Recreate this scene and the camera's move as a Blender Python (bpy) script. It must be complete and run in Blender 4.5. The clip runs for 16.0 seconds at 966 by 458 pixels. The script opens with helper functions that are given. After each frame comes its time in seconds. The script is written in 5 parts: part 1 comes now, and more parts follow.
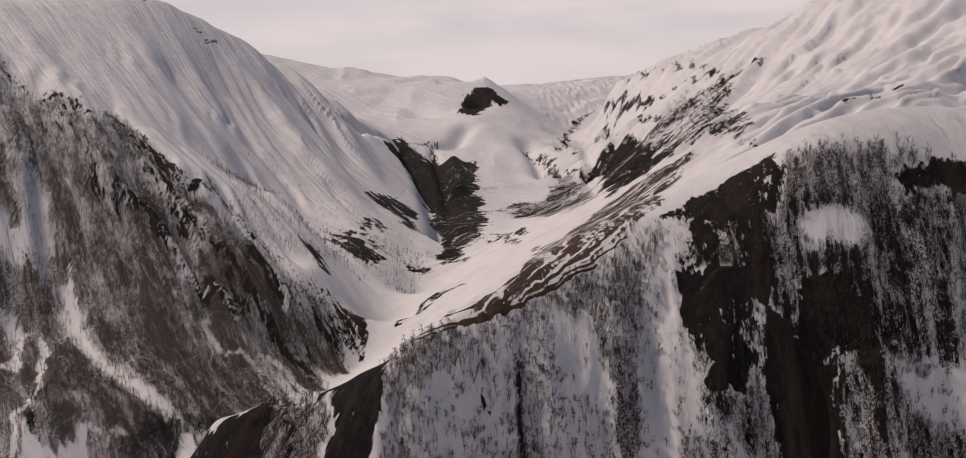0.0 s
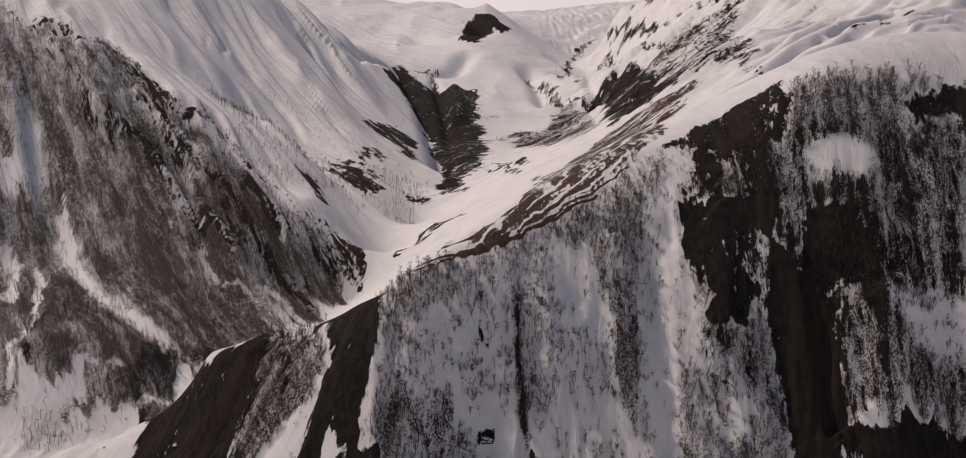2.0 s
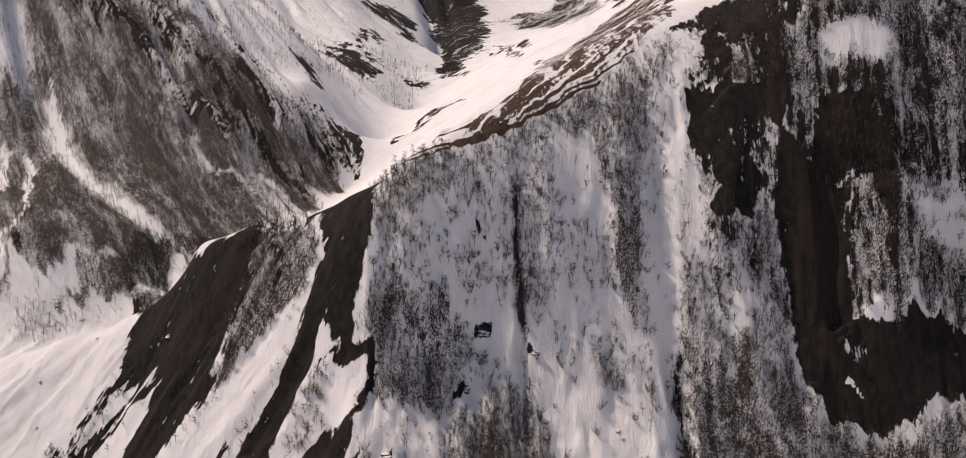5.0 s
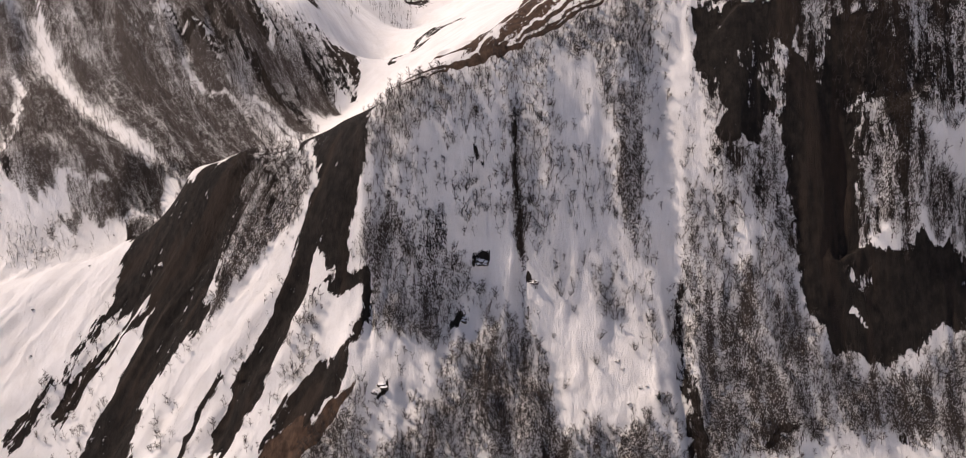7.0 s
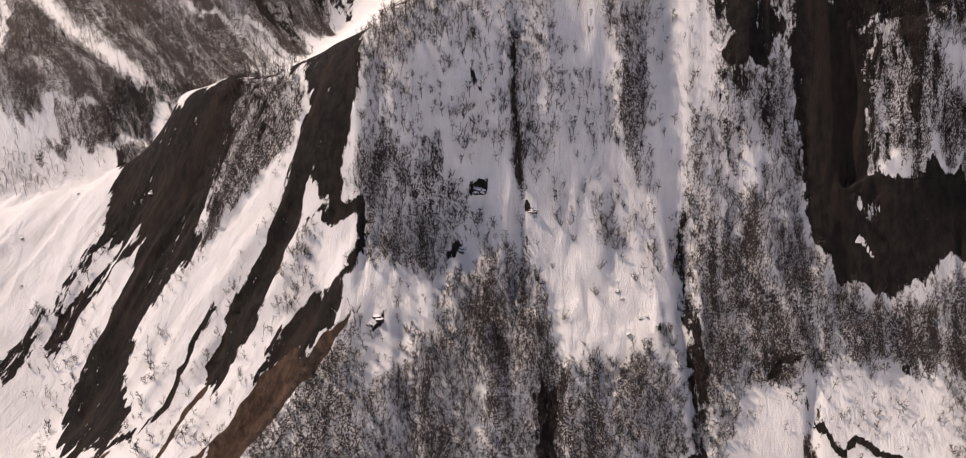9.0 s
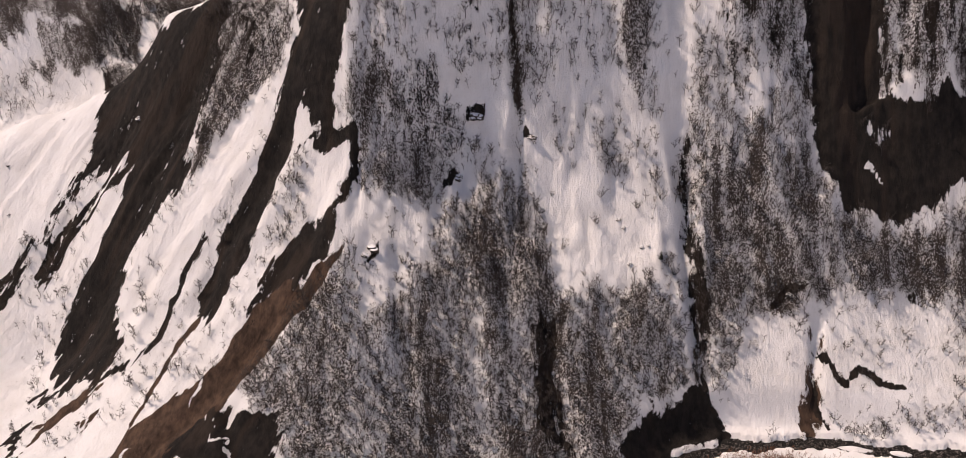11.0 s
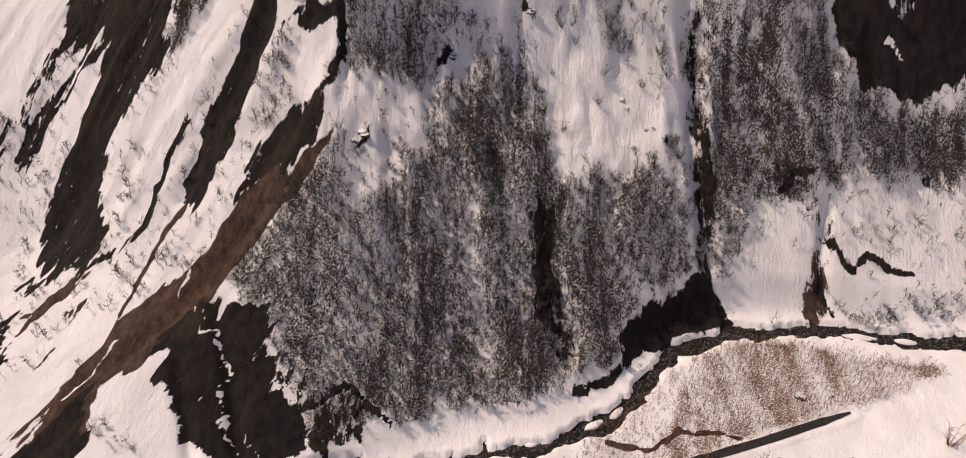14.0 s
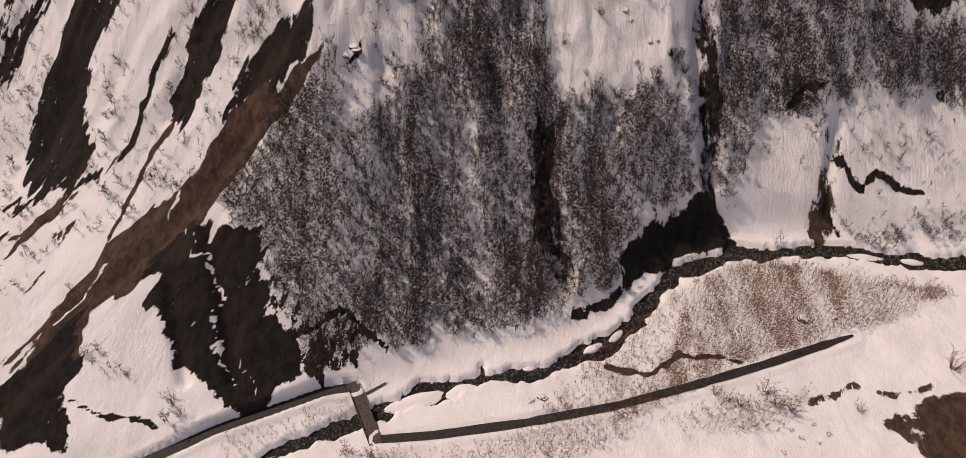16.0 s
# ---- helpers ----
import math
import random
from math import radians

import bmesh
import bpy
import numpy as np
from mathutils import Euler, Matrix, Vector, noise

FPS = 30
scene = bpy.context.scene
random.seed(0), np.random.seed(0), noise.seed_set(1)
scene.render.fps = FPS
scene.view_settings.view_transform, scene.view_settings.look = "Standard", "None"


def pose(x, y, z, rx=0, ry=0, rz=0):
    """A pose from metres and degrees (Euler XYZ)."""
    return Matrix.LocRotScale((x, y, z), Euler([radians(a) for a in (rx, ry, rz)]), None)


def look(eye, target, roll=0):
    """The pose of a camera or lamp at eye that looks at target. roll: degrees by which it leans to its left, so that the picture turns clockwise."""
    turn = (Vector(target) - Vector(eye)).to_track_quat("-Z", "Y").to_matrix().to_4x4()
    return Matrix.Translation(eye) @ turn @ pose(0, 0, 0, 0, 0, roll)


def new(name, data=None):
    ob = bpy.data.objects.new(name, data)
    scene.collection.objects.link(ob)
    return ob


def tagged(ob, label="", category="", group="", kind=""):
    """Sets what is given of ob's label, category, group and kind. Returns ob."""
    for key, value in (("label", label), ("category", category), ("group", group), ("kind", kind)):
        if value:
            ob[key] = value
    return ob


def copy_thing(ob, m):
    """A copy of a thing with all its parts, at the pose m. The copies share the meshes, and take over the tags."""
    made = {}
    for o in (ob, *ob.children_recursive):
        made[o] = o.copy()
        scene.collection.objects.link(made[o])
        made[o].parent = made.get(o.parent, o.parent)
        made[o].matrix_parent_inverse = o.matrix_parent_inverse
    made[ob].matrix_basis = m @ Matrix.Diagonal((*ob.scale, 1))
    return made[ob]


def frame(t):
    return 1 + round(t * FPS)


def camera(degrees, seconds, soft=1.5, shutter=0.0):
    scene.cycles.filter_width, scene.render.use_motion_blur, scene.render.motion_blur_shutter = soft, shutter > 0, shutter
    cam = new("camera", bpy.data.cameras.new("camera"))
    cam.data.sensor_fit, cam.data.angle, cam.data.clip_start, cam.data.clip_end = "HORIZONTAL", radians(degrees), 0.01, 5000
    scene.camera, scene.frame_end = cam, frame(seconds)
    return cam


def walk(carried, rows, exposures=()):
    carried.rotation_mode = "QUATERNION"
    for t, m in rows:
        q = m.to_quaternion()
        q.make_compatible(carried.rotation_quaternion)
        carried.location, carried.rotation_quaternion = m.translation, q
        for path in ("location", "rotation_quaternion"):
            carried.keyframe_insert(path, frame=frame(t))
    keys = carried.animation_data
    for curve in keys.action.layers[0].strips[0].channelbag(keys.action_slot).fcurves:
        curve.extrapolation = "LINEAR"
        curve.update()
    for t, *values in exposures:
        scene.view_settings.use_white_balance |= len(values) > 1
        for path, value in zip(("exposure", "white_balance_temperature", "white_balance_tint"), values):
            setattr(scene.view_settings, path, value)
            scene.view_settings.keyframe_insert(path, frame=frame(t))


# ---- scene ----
EXPOSURES = [(0.0, -1.0, 6350, 14), (2.0, -0.9, 6350, 13), (4.5, -0.45, 6350, 13), (7.0, -0.15, 6400, 13), (9.0, -0.1, 6450, 14), (12.0, -0.15, 6600, 16), (14.0, -0.25, 6650, 16), (16.0, -0.5, 6700, 17)]
cam = camera(52.65, 16.0, soft=0.85)
# seconds, x, y, z, turn about x, y, z: a drone flies slowly forward and tilts its lens down
ROWS = [
    (0, 0, 0, 312, 82, -0, 0),
    (0.5, 0.56, 2.9, 311.65, 80.998, -0.018, 0.033),
    (1, 1.11, 5.84, 311.31, 79.972, -0.02, 0.062),
    (1.5, 1.66, 8.8, 310.97, 78.923, -0.013, 0.089),
    (2, 2.2, 11.78, 310.65, 77.85, -0.004, 0.118),
    (2.5, 2.74, 14.8, 310.33, 76.755, 0.003, 0.149),
    (3, 3.28, 17.84, 310.02, 75.64, 0.007, 0.183),
    (3.5, 3.81, 20.91, 309.72, 74.508, 0.007, 0.22),
    (4, 4.34, 24.01, 309.42, 73.363, 0.004, 0.259),
    (4.5, 4.86, 27.14, 309.13, 72.206, -0, 0.299),
    (5, 5.38, 30.3, 308.86, 71.041, -0.004, 0.34),
    (5.5, 5.9, 33.48, 308.58, 69.868, -0.007, 0.379),
    (6, 6.41, 36.69, 308.32, 68.691, -0.006, 0.417),
    (6.5, 6.92, 39.93, 308.07, 67.51, 0.001, 0.451),
    (7, 7.42, 43.2, 307.82, 66.324, 0.014, 0.48),
    (7.5, 7.92, 46.49, 307.58, 65.134, 0.034, 0.505),
    (8, 8.42, 49.82, 307.35, 63.937, 0.062, 0.524),
    (8.5, 8.91, 53.17, 307.12, 62.733, 0.097, 0.538),
    (9, 9.4, 56.55, 306.91, 61.518, 0.138, 0.548),
    (9.5, 9.89, 59.95, 306.7, 60.289, 0.185, 0.553),
    (10, 10.37, 63.39, 306.5, 59.043, 0.236, 0.554),
    (10.5, 10.85, 66.85, 306.31, 57.775, 0.289, 0.555),
    (11, 11.32, 70.34, 306.12, 56.482, 0.343, 0.554),
    (11.5, 11.79, 73.86, 305.95, 55.16, 0.395, 0.555),
    (12, 12.25, 77.4, 305.78, 53.807, 0.443, 0.558),
    (12.5, 12.72, 80.98, 305.62, 52.419, 0.488, 0.565),
    (13, 13.17, 84.58, 305.46, 50.996, 0.529, 0.576),
    (13.5, 13.63, 88.21, 305.32, 49.537, 0.565, 0.59),
    (14, 14.08, 91.87, 305.18, 48.045, 0.599, 0.607),
    (14.5, 14.52, 95.56, 305.05, 46.524, 0.634, 0.622),
    (15, 14.96, 99.27, 304.93, 44.982, 0.674, 0.631),
    (15.5, 15.4, 103.01, 304.82, 43.428, 0.726, 0.626),
    (16, 15.84, 106.78, 304.71, 41.877, 0.798, 0.597),
]
walk(cam, [(t, pose(*row)) for t, *row in ROWS], EXPOSURES)

# ---------------------------------------------------------------- light
SUN_ELEVATION, SUN_TURN = radians(50), radians(-63)      # the sun stands in the west, beyond the face
world = bpy.data.worlds.new("winter_sky")
scene.world = world
world.use_nodes = True
wn, wl = world.node_tree.nodes, world.node_tree.links
wn.clear()
sky = wn.new("ShaderNodeTexSky")
sky.sky_type, sky.sun_disc = "NISHITA", False
sky.sun_elevation, sky.sun_rotation = SUN_ELEVATION, SUN_TURN
sky.air_density, sky.dust_density, sky.ozone_density, sky.altitude = 1.0, 0.2, 2.5, 2000
coord = wn.new("ShaderNodeTexCoord")
stretch = wn.new("ShaderNodeMapping")
stretch.inputs["Scale"].default_value = (3.0, 3.0, 14.0)
cloud = wn.new("ShaderNodeTexNoise")
cloud.inputs["Scale"].default_value, cloud.inputs["Detail"].default_value = 1.6, 6.0
shape = wn.new("ShaderNodeMapRange")
shape.inputs[1].default_value, shape.inputs[2].default_value = 0.3, 0.62
shape.inputs[3].default_value, shape.inputs[4].default_value = 0.72, 0.97
veil = wn.new("ShaderNodeMix")
veil.data_type = "RGBA"
veil.inputs[7].default_value = (17.6, 15.5, 14.8, 1)       # thin bright cloud
back = wn.new("ShaderNodeBackground")
back.inputs["Strength"].default_value = 0.085
out = wn.new("ShaderNodeOutputWorld")
wl.new(coord.outputs["Generated"], stretch.inputs["Vector"])
wl.new(stretch.outputs["Vector"], cloud.inputs["Vector"])
wl.new(cloud.outputs["Fac"], shape.inputs[0])
height_of = wn.new("ShaderNodeSeparateXYZ")
low = wn.new("ShaderNodeMapRange")                          # haze and thin cloud lie low over the horizon
low.interpolation_type = "SMOOTHSTEP"
low.inputs[1].default_value, low.inputs[2].default_value = 0.10, 0.18
low.inputs[3].default_value, low.inputs[4].default_value = 1.0, 0.03
both = wn.new("ShaderNodeMath")
both.operation = "MULTIPLY"
wl.new(coord.outputs["Generated"], height_of.inputs[0])
wl.new(height_of.outputs["Z"], low.inputs[0])
wl.new(shape.outputs[0], both.inputs[0])
wl.new(low.outputs[0], both.inputs[1])
wl.new(both.outputs[0], veil.inputs[0])
wl.new(sky.outputs["Color"], veil.inputs[6])
wl.new(veil.outputs[2], back.inputs["Color"])
wl.new(back.outputs["Background"], out.inputs["Surface"])

sun = new("sun", bpy.data.lights.new("sun", "SUN"))
sun.data.energy, sun.data.angle, sun.data.color = 5.0, radians(0.6), (1.0, 0.81, 0.65)
sun.matrix_world = look((0, 0, 900), (-math.sin(SUN_TURN) * math.cos(SUN_ELEVATION), -math.cos(SUN_TURN) * math.cos(SUN_ELEVATION), 900 - math.sin(SUN_ELEVATION)))

# ---------------------------------------------------------------- materials
FINE = 1.2


def material(name, rough=0.9):
    m = bpy.data.materials.new(name)
    m.use_nodes = True
    b = m.node_tree.nodes["Principled BSDF"]
    b.inputs["Roughness"].default_value = rough
    b.inputs["Specular IOR Level"].default_value = 0.25
    return m, m.node_tree, b


def node(tree, kind, **inputs):
    n = tree.nodes.new(kind)
    for key, value in inputs.items():
        n.inputs[key.replace("_", " ")].default_value = value
    return n


def grain(tree, scale, detail=5.0, rough=0.6, stretch=None, distort=0.0):
    """Noise in metres: its value, between 0 and 1."""
    co = tree.nodes.new("ShaderNodeTexCoord")
    src = co.outputs["Object"]
    if stretch:
        mp = node(tree, "ShaderNodeMapping", Scale=stretch)
        tree.links.new(src, mp.inputs["Vector"])
        src = mp.outputs["Vector"]
    n = node(tree, "ShaderNodeTexNoise", Scale=scale, Detail=detail, Roughness=rough, Distortion=distort)
    tree.links.new(src, n.inputs["Vector"])
    return n.outputs["Fac"]


def calc(tree, op, a, b=0.0, clamp=False):
    n = tree.nodes.new("ShaderNodeMath")
    n.operation, n.use_clamp = op, clamp
    for slot, v in zip(n.inputs, (a, b)):
        if isinstance(v, (int, float)):
            slot.default_value = v
        else:
            tree.links.new(v, slot)
    return n.outputs[0]


def ramp(tree, v, a, b, lo=0.0, hi=1.0):
    n = tree.nodes.new("ShaderNodeMapRange")
    n.interpolation_type = "SMOOTHSTEP"
    tree.links.new(v, n.inputs[0])
    for slot, value in zip(list(n.inputs)[1:5], (a, b, lo, hi)):
        slot.default_value = value
    return n.outputs[0]


def blend(tree, fac, a, b):
    n = tree.nodes.new("ShaderNodeMix")
    n.data_type = "RGBA"
    for slot, v in ((n.inputs[0], fac), (n.inputs[6], a), (n.inputs[7], b)):
        if isinstance(v, tuple):
            slot.default_value = (*v, 1)
        elif isinstance(v, (int, float)):
            slot.default_value = v
        else:
            tree.links.new(v, slot)
    return n.outputs[2]


FALLS = {"face": (0.03, -1.0), "spur": (-0.55, -0.83), "west": (0.56, -0.83), "east": (-0.8, -0.6)}   # which way each slope falls


def fall_grain(tree, wide, long, detail=6.0, rough=0.62):
    """Noise drawn out down the fall of each slope, wide by long metres, about -0.5 to 0.5."""
    co = tree.nodes.new("ShaderNodeTexCoord")
    total = None
    for name, (dx, dy) in FALLS.items():
        mp = node(tree, "ShaderNodeMapping", Scale=(wide, long, long), Rotation=(0, 0, math.atan2(-dx, dy)))
        mp.vector_type = "TEXTURE"
        tree.links.new(co.outputs["Object"], mp.inputs["Vector"])
        n = node(tree, "ShaderNodeTexNoise", Scale=1.0, Detail=detail, Roughness=rough, Distortion=0.25)
        tree.links.new(mp.outputs["Vector"], n.inputs["Vector"])
        share = tree.nodes.new("ShaderNodeAttribute")
        share.attribute_name = "on_" + name
        one = calc(tree, "MULTIPLY", calc(tree, "SUBTRACT", n.outputs["Fac"], 0.5), share.outputs["Fac"])
        total = one if total is None else calc(tree, "ADD", total, one)
    return total


def relief(tree, bsdf, value, depth, strength=1.0):
    b = node(tree, "ShaderNodeBump", Strength=strength, Distance=depth)
    tree.links.new(value, b.inputs["Height"])
    tree.links.new(b.outputs["Normal"], bsdf.inputs["Normal"])


def land_material():
    m, t, b = material("snow_earth_and_rock", 0.75)

    def cover(name):
        a = t.nodes.new("ShaderNodeAttribute")
        a.attribute_name = name
        return a.outputs["Fac"]

    coarse = grain(t, 0.06, 6, 0.62)
    mid = grain(t, 0.32, 6, 0.65, (1, 0.6, 0.45))
    fine = grain(t, 1.7, 5, 0.7)
    runs = fall_grain(t, 3.2, 26.0)
    rills = fall_grain(t, 0.9, 6.0, 4.0, 0.7)
    tongues = calc(t, "MULTIPLY", runs, ramp(t, cover("on_face"), 0, 1, 2.6, 0.9))
    break_up = calc(t, "ADD", calc(t, "MULTIPLY", calc(t, "SUBTRACT", mid, 0.5), 1.9), tongues)
    break_up = calc(t, "ADD", break_up, calc(t, "MULTIPLY", calc(t, "SUBTRACT", fine, 0.5), 1.0))
    break_up = calc(t, "ADD", break_up, calc(t, "MULTIPLY", rills, 1.1))
    streaks = calc(t, "MULTIPLY", cover("lay"), 0.3)
    break_up = calc(t, "ADD", break_up, streaks)

    def frayed(name, most):
        some = calc(t, "ADD", calc(t, "MULTIPLY", cover(name), 1.8), 0.45)
        return calc(t, "ADD", cover(name), calc(t, "MULTIPLY", break_up, calc(t, "MINIMUM", some, most)))

    rock = ramp(t, frayed("rock", 1.0), 0.49, 0.53)
    soil = ramp(t, frayed("soil", 0.75), 0.48, 0.54)
    speck = calc(t, "ADD", calc(t, "MULTIPLY", calc(t, "SUBTRACT", grain(t, 1.5, 4, 0.75, (1, 1, 0.4)), 0.5), 1.9), calc(t, "MULTIPLY", calc(t, "SUBTRACT", mid, 0.5), 0.45))
    speck = calc(t, "ADD", calc(t, "ADD", speck, calc(t, "MULTIPLY", runs, 0.6)), calc(t, "ADD", calc(t, "MULTIPLY", streaks, 0.5), calc(t, "MULTIPLY", calc(t, "SUBTRACT", coarse, 0.5), 0.3)))
    dense = ramp(t, cover("on_west"), 0, 1, 0.38, 0.46)
    litter = ramp(t, calc(t, "ADD", calc(t, "MULTIPLY", cover("wood"), dense), speck), 0.5, 0.66)
    brush = ramp(t, calc(t, "ADD", calc(t, "MULTIPLY", cover("brush"), 0.46), speck), 0.45, 0.72)
    snow_tone = blend(t, ramp(t, coarse, 0.35, 0.7), (0.84, 0.84, 0.85), (0.77, 0.76, 0.755))
    snow_tone = blend(t, ramp(t, fine, 0.58, 0.76, 0, 0.45), snow_tone, (0.36, 0.33, 0.31))
    # greyer streaks down each slope put shade between the ribs into the snow's colour
    snow_tone = blend(t, ramp(t, cover("lay"), 0.15, 1.1, 0, 0.22), snow_tone, (0.55, 0.55, 0.57))
    rock_tone = blend(t, ramp(t, mid, 0.35, 0.7), (0.006, 0.005, 0.0044), (0.022, 0.0175, 0.015))
    rock_tone = blend(t, ramp(t, calc(t, "ADD", cover("lay"), calc(t, "MULTIPLY", fine, 0.5)), 0.2, 1.2, 0, 0.5), rock_tone, (0.04, 0.027, 0.0195))
    soil_tone = blend(t, ramp(t, mid, 0.3, 0.7), (0.036, 0.0225, 0.0155), (0.105, 0.066, 0.045))
    litter_tone = blend(t, ramp(t, fine, 0.3, 0.7), (0.03, 0.024, 0.021), (0.10, 0.08, 0.072))
    brush_tone = blend(t, ramp(t, fine, 0.3, 0.7), (0.10, 0.06, 0.04), (0.26, 0.17, 0.125))
    stub = ramp(t, calc(t, "ADD", grain(t, 0.95, 3, 0.7), calc(t, "MULTIPLY", calc(t, "SUBTRACT", coarse, 0.5), 0.5)), 0.74, 0.79, 0, 0.7)
    snow_tone = blend(t, stub, snow_tone, (0.09, 0.075, 0.068))   # stones and stubble through the snow
    tone = blend(t, litter, snow_tone, litter_tone)
    tone = blend(t, brush, tone, brush_tone)
    tone = blend(t, soil, tone, soil_tone)
    tone = blend(t, rock, tone, rock_tone)
    t.links.new(tone, b.inputs["Base Color"])
    bare = calc(t, "MAXIMUM", rock, soil)
    t.links.new(ramp(t, bare, 0, 1, 0.7, 0.95), b.inputs["Roughness"])
    rough = calc(t, "ADD", calc(t, "ADD", calc(t, "MULTIPLY", mid, 0.9), calc(t, "MULTIPLY", runs, 0.4)), calc(t, "ADD", calc(t, "MULTIPLY", fine, 0.45), calc(t, "MULTIPLY", rills, 0.3)))
    rough = calc(t, "MULTIPLY", rough, ramp(t, calc(t, "ADD", calc(t, "ADD", bare, litter), calc(t, "MULTIPLY", calc(t, "ADD", cover("on_spur"), cover("on_face")), 0.55)), 0, 1, 0.6, 1.5))
    broad = calc(t, "MULTIPLY", fall_grain(t, 20.0, 420.0, 4.0), cover("on_west"))
    rough = calc(t, "ADD", rough, calc(t, "MULTIPLY", broad, 5.0))
    rough = calc(t, "SUBTRACT", rough, calc(t, "MULTIPLY", bare, 0.35))
    relief(t, b, rough, 1.4, 0.9)
    return m


def plain(name, dark, light, scale, rough=0.9, depth=0.02):
    m, t, b = material(name, rough)
    n = grain(t, scale, 6, 0.65)
    t.links.new(blend(t, ramp(t, n, 0.3, 0.72), dark, light), b.inputs["Base Color"])
    relief(t, b, n, depth)
    return m


def snowy_stone_material():
    """Dark rock with snow lying on its level parts."""
    m, t, b = material("snowy_stone")
    n = grain(t, 0.9, 6, 0.65)
    up = t.nodes.new("ShaderNodeSeparateXYZ")
    g = t.nodes.new("ShaderNodeNewGeometry")
    t.links.new(g.outputs["Normal"], up.inputs[0])
    lying = ramp(t, calc(t, "ADD", up.outputs["Z"], calc(t, "MULTIPLY", calc(t, "SUBTRACT", n, 0.5), 0.45)), 0.7, 0.8)
    stone = blend(t, ramp(t, n, 0.3, 0.72), (0.018, 0.0155, 0.014), (0.085, 0.07, 0.06))
    t.links.new(blend(t, lying, stone, (0.8, 0.8, 0.81)), b.inputs["Base Color"])
    relief(t, b, n, 0.25)
    return m


def bark_material(name, dark, light):
    m, t, b = material(name)
    g = t.nodes.new("ShaderNodeNewGeometry")
    t.links.new(blend(t, g.outputs["Random Per Island"], dark, light), b.inputs["Base Color"])
    return m


def water_material():
    m, t, b = material("stream_water", 0.5)
    n = grain(t, 0.8, 5, 0.7)
    t.links.new(blend(t, ramp(t, n, 0.35, 0.7), (0.008, 0.008, 0.008), (0.03, 0.028, 0.026)), b.inputs["Base Color"])
    b.inputs["Specular IOR Level"].default_value = 0.06
    relief(t, b, grain(t, 3.0, 4, 0.6), 0.08)
    return m


LAND_MAT = land_material()
BARK = bark_material("winter_bark", (0.022, 0.0183, 0.0172), (0.088, 0.0735, 0.067))
TWIG = bark_material("red_brown_twigs", (0.09, 0.04, 0.023), (0.25, 0.12, 0.068))
NEEDLE = bark_material("dark_needles", (0.012, 0.016, 0.012), (0.03, 0.036, 0.026))
ASPHALT = plain("wet_asphalt", (0.014, 0.0125, 0.012), (0.042, 0.037, 0.034), 0.9, 0.65, 0.02)
CONCRETE = plain("old_concrete", (0.04, 0.033, 0.029), (0.12, 0.1, 0.09), 1.4, 0.9, 0.03)
STONE = snowy_stone_material()
GRAVEL = plain("river_gravel", (0.03, 0.027, 0.025), (0.19, 0.17, 0.155), 2.5, 0.85, 0.08)
SNOW = plain("snow", (0.70, 0.69, 0.69), (0.80, 0.80, 0.82), 0.7, 0.7, 0.08)
TIMBER = plain("weathered_timber", (0.05, 0.04, 0.035), (0.14, 0.11, 0.1), 2.0)
WATER = water_material()

# ---------------------------------------------------------------- the form of the land
LINES = {}


def line(name, *points):
    """A crest, a valley bottom or a break of slope, from place to place."""
    LINES[name] = np.array(points, float)


line("crest_face", (-54, 518, 165), (-35, 517, 178), (-12, 526, 187), (23, 540, 196), (56, 555, 204), (79, 573, 217), (98, 592, 233), (127, 592, 238), (154, 585, 247), (172, 578, 265), (198, 575, 278), (239, 569, 281), (279, 564, 276), (343, 564, 277))
line("crest_spur", (-54, 518, 165), (-67, 523, 158), (-88, 528, 146), (-124, 538, 136), (-156, 541, 122), (-159, 538, 117), (-170, 533, 102), (-195, 530, 85), (-231, 531, 72), (-268, 530, 60), (-310, 532, 43))
line("spur_back", (-62, 545, 146), (-90, 552, 124), (-126, 562, 112), (-160, 562, 96), (-180, 556, 78), (-205, 553, 66), (-236, 554, 56), (-270, 553, 48), (-312, 554, 36))
line("side_valley", (-194, 2300, 182), (-93, 1750, 113), (-38, 1200, 106), (-68, 1020, 97), (-93, 880, 89), (-107, 790, 83), (-131, 730, 80), (-182, 640, 73), (-227, 590, 52), (-262, 575, 46), (-330, 560, 34))
line("rib_left", (-561, 1150, 343), (-506, 1120, 325), (-434, 1060, 292), (-368, 1020, 264), (-294, 960, 227), (-231, 920, 184), (-190, 890, 159), (-153, 870, 151), (-107, 830, 115))
line("rib_left_far", (-829, 1300, 431), (-561, 1150, 343))
line("left_sky", (-1277, 1900, 416), (-847, 1750, 466), (-640, 1750, 487), (-555, 1750, 466), (-506, 1800, 438), (-453, 1900, 405), (-401, 2050, 349), (-336, 2200, 297), (-266, 2300, 240))
line("left_mid", (-273, 1180, 178), (-178, 1250, 154), (-133, 1450, 147), (-113, 1080, 127))
line("left_front", (-417, 820, 96), (-320, 780, 106), (-233, 740, 97), (-303, 640, 98), (-239, 660, 91))
line("pyramid", (6, 3300, 355), (-76, 2900, 257), (86, 3000, 273), (197, 2700, 193), (244, 2400, 143))
